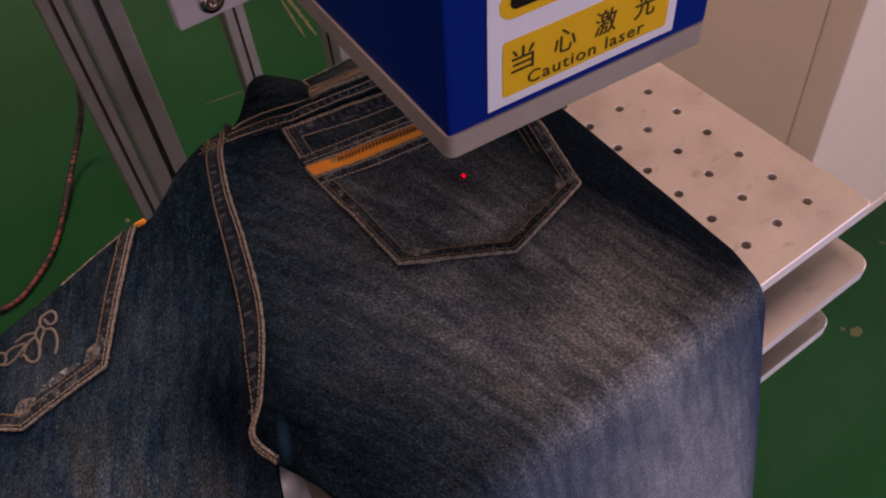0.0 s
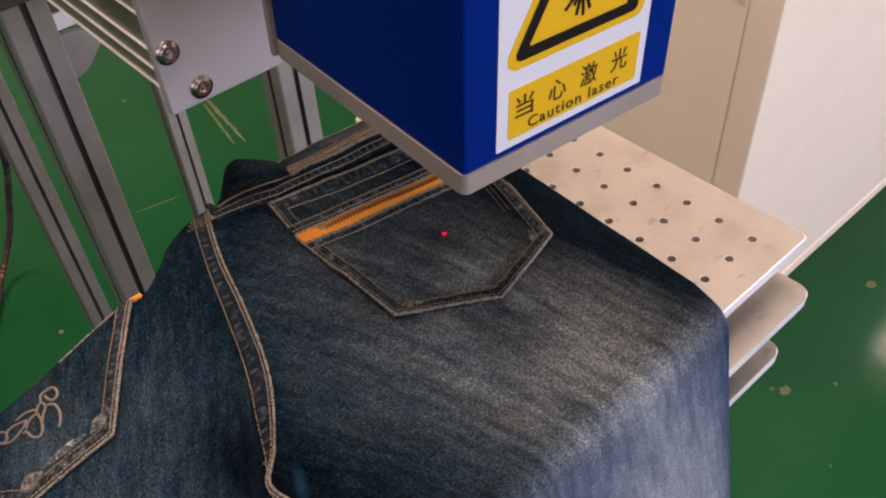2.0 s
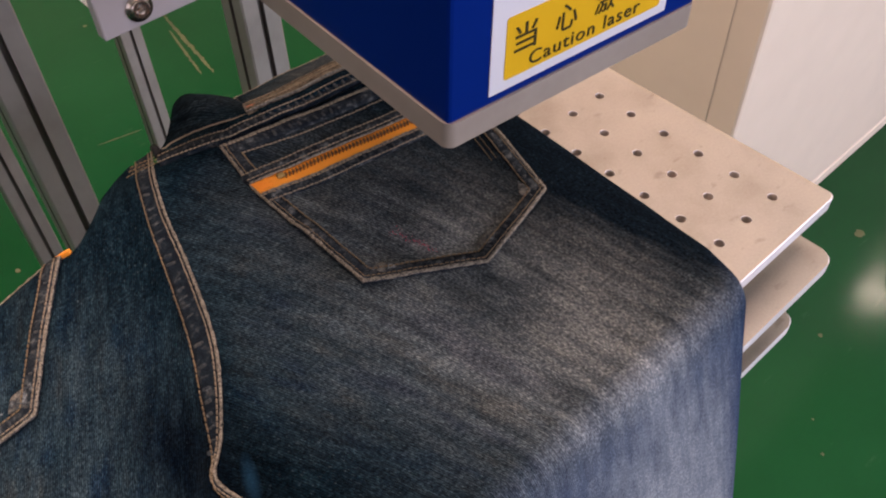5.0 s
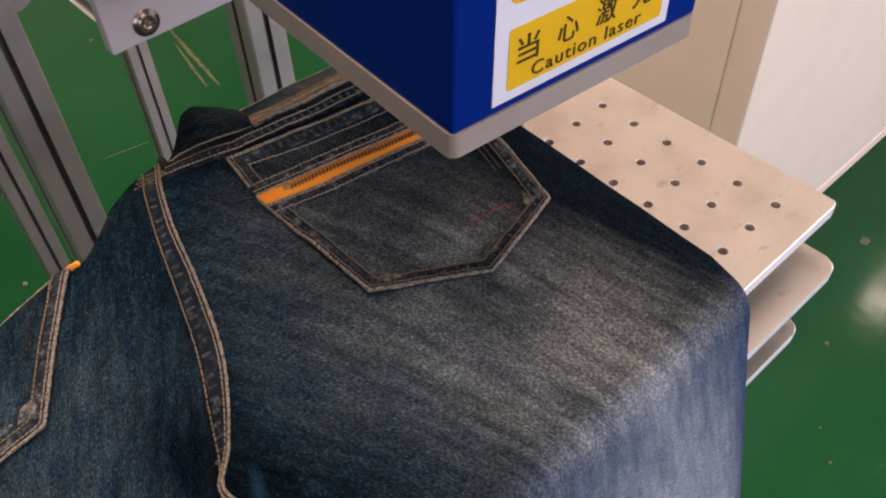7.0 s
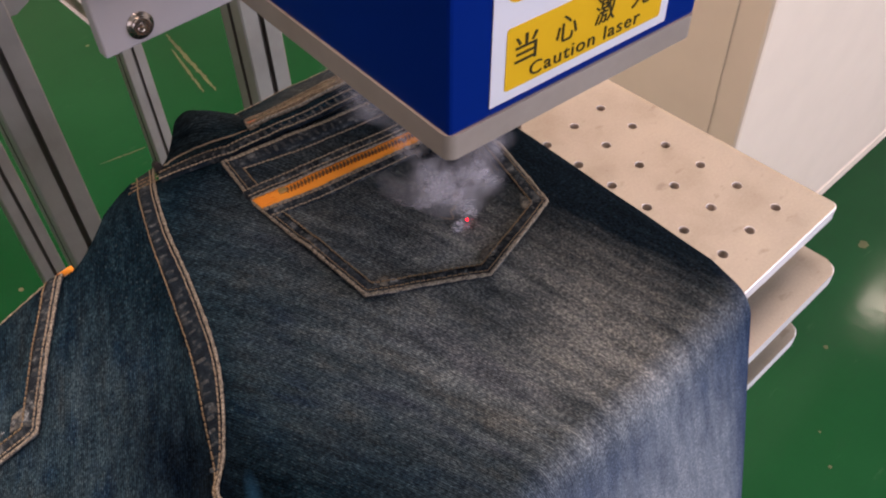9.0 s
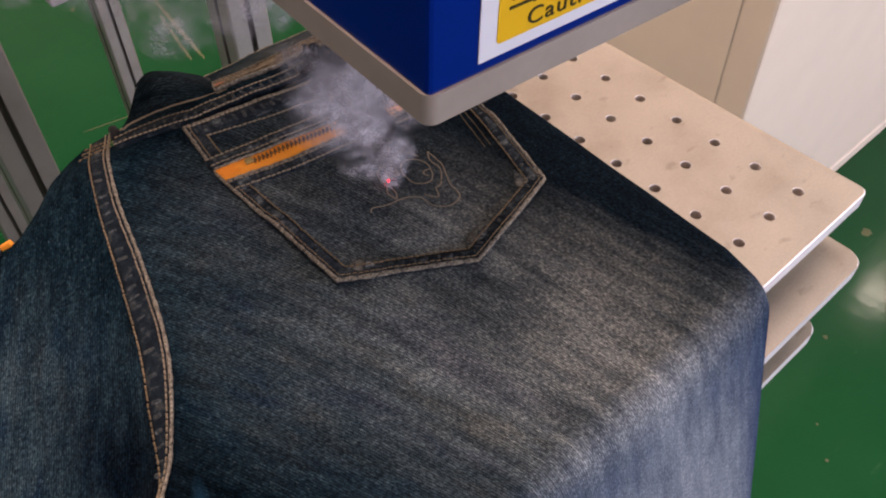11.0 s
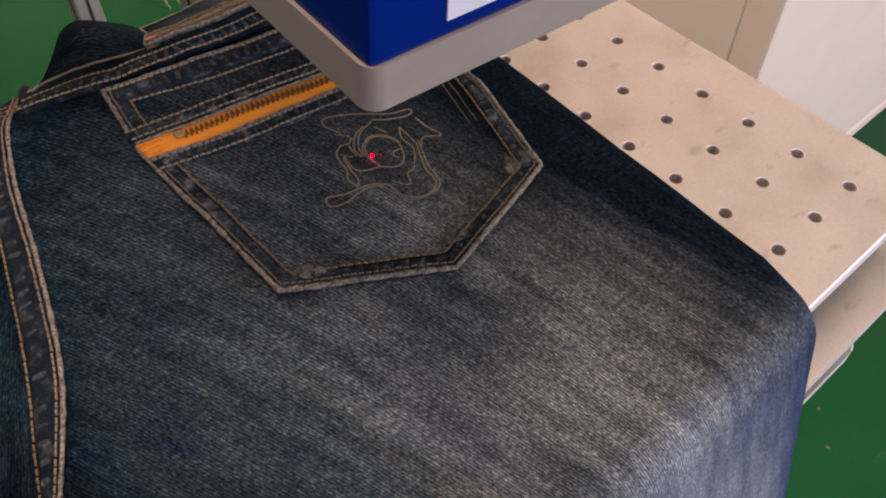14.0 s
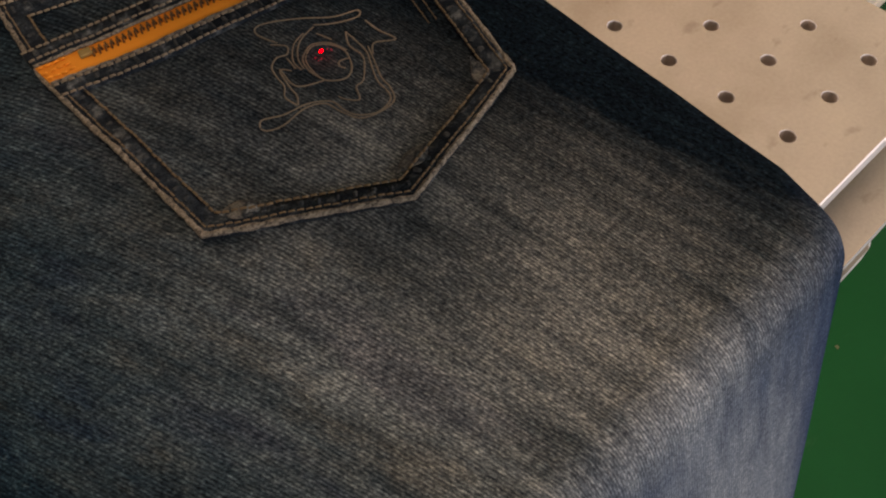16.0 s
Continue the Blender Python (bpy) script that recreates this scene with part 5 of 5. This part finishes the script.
# ---------------------------------------------------------------- the burnt drawing, built stroke by stroke
BURN = painted("scorched_line", (0.35, 0.275, 0.185), 0.85, 0.35)
DRAWING = {
    "tail": (8.5, 10.4, [(-0.0703, 0.1423), (-0.0705, 0.1368), (-0.0714, 0.1299), (-0.0744, 0.124), (-0.0779, 0.1168), (-0.0786, 0.1111), (-0.0808, 0.1071), (-0.0878, 0.1058), (-0.0934, 0.1092), (-0.0951, 0.1138), (-0.0956, 0.1198), (-0.1018, 0.1243), (-0.11, 0.1262), (-0.1168, 0.1298), (-0.1194, 0.1273)]),
    "ring": (9.0, 9.6, [(-0.0874, 0.1432), (-0.0833, 0.1447), (-0.0786, 0.1414), (-0.0767, 0.1350), (-0.0802, 0.1275), (-0.0853, 0.1250), (-0.0906, 0.1291), (-0.0908, 0.1357), (-0.0895, 0.1408), (-0.0874, 0.1432)]),
    "dot": (9.6, 9.8, [(-0.0775, 0.1314), (-0.0810, 0.1326), (-0.0828, 0.1311), (-0.0819, 0.1281)]),
    "hook": (8.5, 8.9, [(-0.0703, 0.1423), (-0.0737, 0.1366), (-0.0737, 0.1299), (-0.0760, 0.1256), (-0.0815, 0.1202), (-0.0851, 0.1195), (-0.0882, 0.1143), (-0.0917, 0.1177), (-0.0923, 0.1203)]),
    "arc_a": (9.8, 10.1, [(-0.0816, 0.1521), (-0.0875, 0.1500), (-0.0927, 0.1439), (-0.0932, 0.1380)]),
    "arc_b": (10.1, 10.3, [(-0.0770, 0.1522), (-0.0850, 0.1498), (-0.0905, 0.1440), (-0.0924, 0.1382)]),
    "arc_c": (10.3, 10.4, [(-0.0783, 0.1489), (-0.0763, 0.1424)]),
    "curl_a": (10.4, 10.9, [(-0.0934, 0.1557), (-0.0898, 0.1511), (-0.0923, 0.1480), (-0.0958, 0.1491), (-0.0999, 0.1466), (-0.1016, 0.1418), (-0.1025, 0.1363), (-0.1054, 0.1319), (-0.1046, 0.1260)]),
    "curl_b": (10.9, 11.1, [(-0.1046, 0.1260), (-0.1022, 0.1298), (-0.1013, 0.1352), (-0.0989, 0.1434), (-0.0957, 0.1403)]),
    "curl_c": (11.1, 11.2, [(-0.0933, 0.1467), (-0.0944, 0.1401)]),
    "curl_d": (11.1, 11.3, [(-0.0984, 0.1440), (-0.0999, 0.1360), (-0.0981, 0.1321), (-0.0906, 0.1291)]),
    "crest": (11.3, 11.7, [(-0.0912, 0.1547), (-0.0937, 0.1627), (-0.0915, 0.1664), (-0.0852, 0.1642), (-0.0776, 0.1587), (-0.0687, 0.1512), (-0.0602, 0.1477), (-0.0625, 0.1451), (-0.0709, 0.1487), (-0.0764, 0.1529)]),
    "spur": (11.7, 11.8, [(-0.0615, 0.1418), (-0.0615, 0.1349), (-0.0603, 0.1269), (-0.0667, 0.1309), (-0.0708, 0.1271)]),
    "tail_return": (11.85, 12.4, [(-0.0694, 0.1313), (-0.0725, 0.1244), (-0.0759, 0.1170), (-0.0768, 0.1115), (-0.0799, 0.1062), (-0.0868, 0.1053), (-0.0936, 0.1074), (-0.0963, 0.1140), (-0.0978, 0.1205), (-0.1039, 0.1234), (-0.1127, 0.1229), (-0.1180, 0.1247), (-0.1194, 0.1273)]),
    "ring_return": (12.42, 12.85, [(-0.0906, 0.1291), (-0.0916, 0.1357), (-0.0903, 0.1415), (-0.0872, 0.1442), (-0.0830, 0.1456), (-0.0780, 0.1420), (-0.0758, 0.1350)]),
}
POCKET_H = 0.0027      # height of the pocket's face over the cloth
SUNK = Matrix.Translation((0, 0, -0.0022))
FLAT = Matrix.Identity(4)
STROKES = []           # pieces with the time at which each is burnt
TIP = []               # (seconds, x, q) of the burning spot


def drawing():
    for name, (t0, t1, pts) in DRAWING.items():
        line = resample(spline([(x, q) for x, q in pts], 10), 0.0005)
        n = max(1, round(len(line) * 0.0005 / 0.012))
        for k in range(n):
            a, b = int(k * (len(line) - 1) / n), int((k + 1) * (len(line) - 1) / n)
            bm = bmesh.new()
            piece = line[a:b + 1]
            rows = []
            for i, (x, q) in enumerate(piece):
                p, r = piece[max(0, i - 1)], piece[min(len(piece) - 1, i + 1)]
                d = Vector((r[0] - p[0], r[1] - p[1]))
                d = d.normalized() if d.length > 0 else Vector((1, 0))
                w = 0.00042 * (1 + 0.45 * noise.noise((x * 900, q * 900, 1.0)))
                s = (-d.y * w, d.x * w)
                rows.append([bm.verts.new(cloth(x + e * s[0], q + e * s[1], h)) for e, h in ((1, POCKET_H - 0.0003), (0.6, POCKET_H + 0.00005), (-0.6, POCKET_H + 0.00005), (-1, POCKET_H - 0.0003))])
            for u, v in zip(rows, rows[1:]):
                for j in range(3):
                    bm.faces.new((u[j], u[j + 1], v[j + 1], v[j]))
            ob = part("burnt_stroke", bm, BURN, JEANS, "pale tan line burnt into the pocket", True)
            t = t0 + (t1 - t0) * (k + 0.5) / n
            STROKES.append((t, ob))
            TIP.append((t, *piece[len(piece) // 2]))


drawing()
# places of the burning spot, as it jumps from line to line
JUMPS = [(8.3, -0.088, 0.1118), (8.4, -0.0947, 0.1124), (8.5, -0.0865, 0.1158), (8.6, -0.0868, 0.1049), (8.7, -0.0812, 0.1147), (8.8, -0.0952, 0.1036), (8.9, -0.1016, 0.1138), (9.0, -0.0852, 0.1066), (9.1, -0.0806, 0.1243), (9.2, -0.0841, 0.1194), (11.3, -0.0728, 0.1416), (11.4, -0.0833, 0.1521), (11.5, -0.0943, 0.1618), (11.6, -0.0651, 0.1572), (11.7, -0.0566, 0.1402), (11.8, -0.0655, 0.1345), (11.9, -0.0696, 0.1448), (12.0, -0.0785, 0.1206), (12.2, -0.1003, 0.1171), (12.4, -0.1072, 0.1282), (12.5, -0.1006, 0.1462), (12.7, -0.0844, 0.1615)]
TIP = [p for p in TIP if 9.3 < p[0] < 11.25] + JUMPS
TIP.sort()


def glow(name, colour, power):
    m, N, L, b = material(name, colour, 0.5)
    b.inputs["Emission Color"].default_value = (*colour, 1)
    b.inputs["Emission Strength"].default_value = power
    return m


SPOT = glow("laser_red", (1.0, 0.0006, 0.0022), 26.0)
FAINT = glow("laser_red_trace", (0.42, 0.012, 0.05), 0.30)
REST = (-0.0910, 0.1342)


def laser_spot():
    t = thing("laser_spot", "tiny glowing red aiming spot on the pocket", "laser spot")
    bm = bmesh.new()
    bmesh.ops.create_uvsphere(bm, u_segments=12, v_segments=6, radius=0.00060, matrix=Matrix.Translation((0, 0, 0.0020)) @ Matrix.Diagonal((1, 1, 0.8, 1)))
    rnd = random.Random(2)
    part("core", bm, SPOT, t, "", True)
    for k in range(7):
        bm = bmesh.new()
        a, r = rnd.uniform(0, 6.28), rnd.uniform(0.0014, 0.0032)
        bmesh.ops.create_uvsphere(bm, u_segments=8, v_segments=4, radius=rnd.uniform(0.0002, 0.0004), matrix=Matrix.Translation((r * math.cos(a) * 1.3, r * math.sin(a) * 0.7, 0)) @ Matrix.Diagonal((1, 1, 0.4, 1)))
        part("sparkle", bm, FAINT, t)
    return t


def laser_trace():
    t = thing("laser_trace", "faint red streak of the moving aiming spot", "laser trace")
    rnd = random.Random(8)
    for k in range(60):
        bm = bmesh.new()
        x = -0.015 + 0.030 * k / 59
        bmesh.ops.create_uvsphere(bm, u_segments=6, v_segments=4, radius=rnd.uniform(0.00012, 0.00030), matrix=Matrix.Translation((x, rnd.gauss(0, 0.0014), 0)) @ Matrix.Diagonal((1.4, 1, 0.3, 1)))
        part("fleck", bm, FAINT, t)
    return t


SPOT_OB, TRACE_OB = laser_spot(), laser_trace()


# ---------------------------------------------------------------- smoke
def smoke_material(name, density, seed):
    m = bpy.data.materials.new(name)
    m.use_nodes = True
    N, L = m.node_tree.nodes, m.node_tree.links
    b = N["Principled BSDF"]
    b.inputs["Base Color"].default_value = (0.70, 0.68, 0.74, 1)
    b.inputs["Roughness"].default_value = 1.0
    b.inputs["Specular IOR Level"].default_value = 0.0
    uv = N.new("ShaderNodeUVMap")
    uv.uv_map = "puff"
    g = N.new("ShaderNodeTexGradient")
    g.gradient_type = "SPHERICAL"
    n1 = noise_node(N, L, 62.0, 5, None, "Object", 0.62)
    n2 = noise_node(N, L, 230.0, 4, None, "Object", 0.6)
    off = N.new("ShaderNodeVectorMath")
    off.operation = "MULTIPLY_ADD"
    warp = N.new("ShaderNodeTexNoise")
    warp.inputs["Scale"].default_value, warp.inputs["Detail"].default_value = 2.4, 3
    mp = N.new("ShaderNodeMapping")
    mp.inputs["Location"].default_value = (seed, seed * 2, 0)
    L.new(uv.outputs[0], mp.inputs[0])
    L.new(mp.outputs[0], warp.inputs["Vector"])
    sub = N.new("ShaderNodeVectorMath")
    sub.operation = "SUBTRACT"
    sub.inputs[1].default_value = (0.5, 0.5, 0.5)
    L.new(warp.outputs["Color"], sub.inputs[0])
    off.inputs[1].default_value = (1.1, 1.1, 0)
    L.new(sub.outputs[0], off.inputs[0])
    L.new(uv.outputs[0], off.inputs[2])
    flat_ = N.new("ShaderNodeVectorMath")
    flat_.operation = "MULTIPLY"
    flat_.inputs[1].default_value = (1, 1, 0)
    L.new(off.outputs[0], flat_.inputs[0])
    L.new(flat_.outputs[0], g.inputs[0])
    soft_ = N.new("ShaderNodeMapRange")
    soft_.interpolation_type = "SMOOTHSTEP"
    soft_.inputs["From Min"].default_value, soft_.inputs["From Max"].default_value = 0.0, 0.55
    L.new(g.outputs[1], soft_.inputs["Value"])
    wisp = ramp(N, L, n1, [(0.37, (0.06, 0.06, 0.06)), (0.62, (1, 1, 1))])
    wisp2 = ramp(N, L, n2, [(0.36, (0.34, 0.34, 0.34)), (0.64, (1, 1, 1))])
    rim = N.new("ShaderNodeTexGradient")
    rim.gradient_type = "SPHERICAL"
    L.new(uv.outputs[0], rim.inputs[0])
    fall = N.new("ShaderNodeMapRange")
    fall.interpolation_type = "SMOOTHSTEP"
    fall.inputs["From Min"].default_value, fall.inputs["From Max"].default_value = 0.0, 0.4
    L.new(rim.outputs[1], fall.inputs["Value"])
    wisp = maths(N, L, "MULTIPLY", wisp, fall.outputs[0])
    alpha = maths(N, L, "MULTIPLY", maths(N, L, "MULTIPLY", soft_.outputs[0], wisp), maths(N, L, "MULTIPLY", wisp2, density), True)
    L.new(alpha, b.inputs["Alpha"])
    return m


def puff_mesh(seed, mat):
    """One soft bowl of smoke, about 2 cm across, bulging towards its own -y."""
    me = bpy.data.meshes.new("wisp")
    n = 18
    verts, faces, uvs = [], [], []
    for i in range(n + 1):
        for j in range(n + 1):
            u, v = 2 * i / n - 1, 2 * j / n - 1
            d = -0.0022 * max(0.0, 1 - u * u - v * v) + 0.0016 * noise.noise((u * 1.7 + seed, v * 1.7, seed * 0.7))
            verts.append((0.013 * u, d, 0.013 * v))
            uvs.append((u, v))
    for i in range(n):
        for j in range(n):
            a = i * (n + 1) + j
            faces.append((a, a + n + 1, a + n + 2, a + 1))
    me.from_pydata(verts, [], faces)
    layer = me.uv_layers.new(name="puff")
    for loop in me.loops:
        layer.data[loop.index].uv = uvs[loop.vertex_index]
    for p in me.polygons:
        p.use_smooth = True
    me.materials.append(mat)
    return me


SMOKE = [puff_mesh(k, smoke_material("smoke", d, 3.1 * k)) for k, d in enumerate((0.64, 0.54, 0.46, 0.36))]
PARK = Vector((-0.098, 0.11, 1.20))        # inside the closed housing of the head


def smoke_puff(size, meshes, seed):
    """A puff of a few wisps that drift as one rigid piece."""
    t = thing("smoke_puff", "thin grey puff of smoke rising from the burnt denim", "smoke", tuple(PARK), "smoke puffs")
    rnd = random.Random(seed)
    for k, me in enumerate(meshes):
        ob = new("wisp", me)
        ob.parent = t
        s = size * rnd.uniform(0.75, 1.15)
        ob.matrix_basis = Matrix.Translation((size * rnd.uniform(-0.007, 0.007), size * rnd.uniform(-0.004, 0.006), size * rnd.uniform(-0.005, 0.008))) @ Euler((radians(rnd.uniform(-25, 5)), radians(rnd.uniform(0, 360)), radians(-42 + rnd.uniform(-18, 18)))).to_matrix().to_4x4() @ Matrix.Diagonal((s, s, s, 1))
    return t


PUFFS = []
rs = random.Random(21)
birth = 8.20
while birth < 12.68:
    k = len(PUFFS)
    for layer, size in enumerate((0.75, 1.25, 2.1)):
        if layer == 2 and birth > 12.25:
            continue
        PUFFS.append((birth + 0.04 * layer, layer, smoke_puff(size * rs.uniform(0.8, 1.2), [SMOKE[rs.randrange(*((0, 2), (0, 3), (1, 4))[layer])] for _ in range(2)], 50 + k + layer)))
    birth += 0.11


def tip_at(t):
    if t <= TIP[0][0]:
        return TIP[0][1:]
    for a, b in zip(TIP, TIP[1:]):
        if t <= b[0]:
            f = (t - a[0]) / max(1e-6, b[0] - a[0])
            return (a[1] + (b[1] - a[1]) * f, a[2] + (b[2] - a[2]) * f)
    return TIP[-1][1:]


def on_pocket(x, q, lift=0.0):
    return Matrix.Translation(cloth(x, q, POCKET_H + 0.0005 + lift))


# ---------------------------------------------------------------- everything that moves
def motions():
    # the jeans are drawn back a little at the end
    walk(JEANS, [(0.0, FLAT), (15.5, FLAT), (15.55, FLAT), (15.6, FLAT), (16.0, Matrix.Translation((-0.0086, -0.0085, 0.0035)))])
    for t, ob in STROKES:
        t = round(t * FPS) / FPS
        walk(ob, [(0.0, SUNK), (t - 0.1, SUNK), (t - 1 / FPS, SUNK), (t, FLAT), (t + 0.1, FLAT), (16.0, FLAT)])
    # aiming spot: resting, running round its frame, burning, resting
    corners = [(-0.113, 0.172), (-0.1245, 0.1022), (-0.0675, 0.1005), (-0.060, 0.150)]
    rows = [(s, on_pocket(*REST)) for s in (0.0, 2.8, 2.9, 2.95)]
    trace = [(s, on_pocket(*REST, -0.0032)) for s in (0.0, 2.8, 2.9, 2.95)]
    t, k = 3.05, 0
    while t < 7.1:
        a, b = corners[k % 4], corners[(k + 1) % 4]
        turn = Matrix.Rotation(math.atan2(b[1] - a[1], b[0] - a[0]) % math.pi, 4, "Z")
        rows.append((t, on_pocket(*a, -0.0042)))
        for f in (0.25, 0.8):
            trace.append((t + 0.21 * f, on_pocket(a[0] + (b[0] - a[0]) * f, a[1] + (b[1] - a[1]) * f) @ turn))
        t += 0.22
        k += 1
    rows += [(7.15, on_pocket(*REST, -0.0042)), (7.2, on_pocket(*REST)), (7.25, on_pocket(*REST)), (8.1, on_pocket(*REST)), (8.2, on_pocket(*REST)), (8.25, on_pocket(*REST))]
    trace += [(7.15, on_pocket(*REST, -0.0032)), (7.2, on_pocket(*REST, -0.0032)), (16.0, on_pocket(*REST, -0.0032))]
    s = 8.4
    while s < 12.85:
        rows.append((s, on_pocket(*tip_at(s))))
        s += 0.1
    rows += [(12.95, on_pocket(*REST)), (13.0, on_pocket(*REST)), (15.5, on_pocket(*REST)), (15.55, on_pocket(*REST)), (15.6, on_pocket(*REST)), (16.0, Matrix.Translation((-0.0086, -0.0085, 0.0035)) @ on_pocket(-0.0842, 0.1385))]
    walk(SPOT_OB, rows)
    walk(TRACE_OB, trace)
    rnd = random.Random(5)
    for t0, layer, ob in PUFFS:
        x, q = tip_at(t0)
        a, r = rnd.uniform(0, 2 * math.pi), rnd.uniform(0.3, 1.0)
        out = Vector((math.cos(a) * r, math.sin(a) * r, 0))
        start = cloth(x, q, (0.010, 0.021, 0.042)[layer]) + 0.004 * out
        wide, rise, life = ((0.012, 0.030, 0.34), (0.026, 0.055, 0.60), (0.045, 0.075, 1.35))[layer]
        away = Vector((-0.45, 0.75, 0.0)) * (0.0, 0.020, 0.150)[layer]
        up = Vector((0, 0, rise))
        drift = [start + up * f + out * wide * f ** 0.7 + away * f * f for f in (0.0, 0.25, 0.5, 0.75, 1.0)]
        spin = rnd.uniform(-20, 20)
        rows = [(s, Matrix.Translation(PARK)) for s in (0.0, t0 - 0.1, t0 - 2 / FPS, t0 - 1 / FPS)]
        for i, p in enumerate(drift):
            rows.append((t0 + life * i / 4, Matrix.Translation(p) @ pose(0, 0, 0, 0, spin * i / 4, 0)))
        rows += [(t0 + life + 0.25, Matrix.Translation((-0.05, 0.245, 1.16))), (t0 + life + 0.6, Matrix.Translation(PARK)), (t0 + life + 0.7, Matrix.Translation(PARK)), (16.0, Matrix.Translation(PARK))]
        walk(ob, rows)


motions()
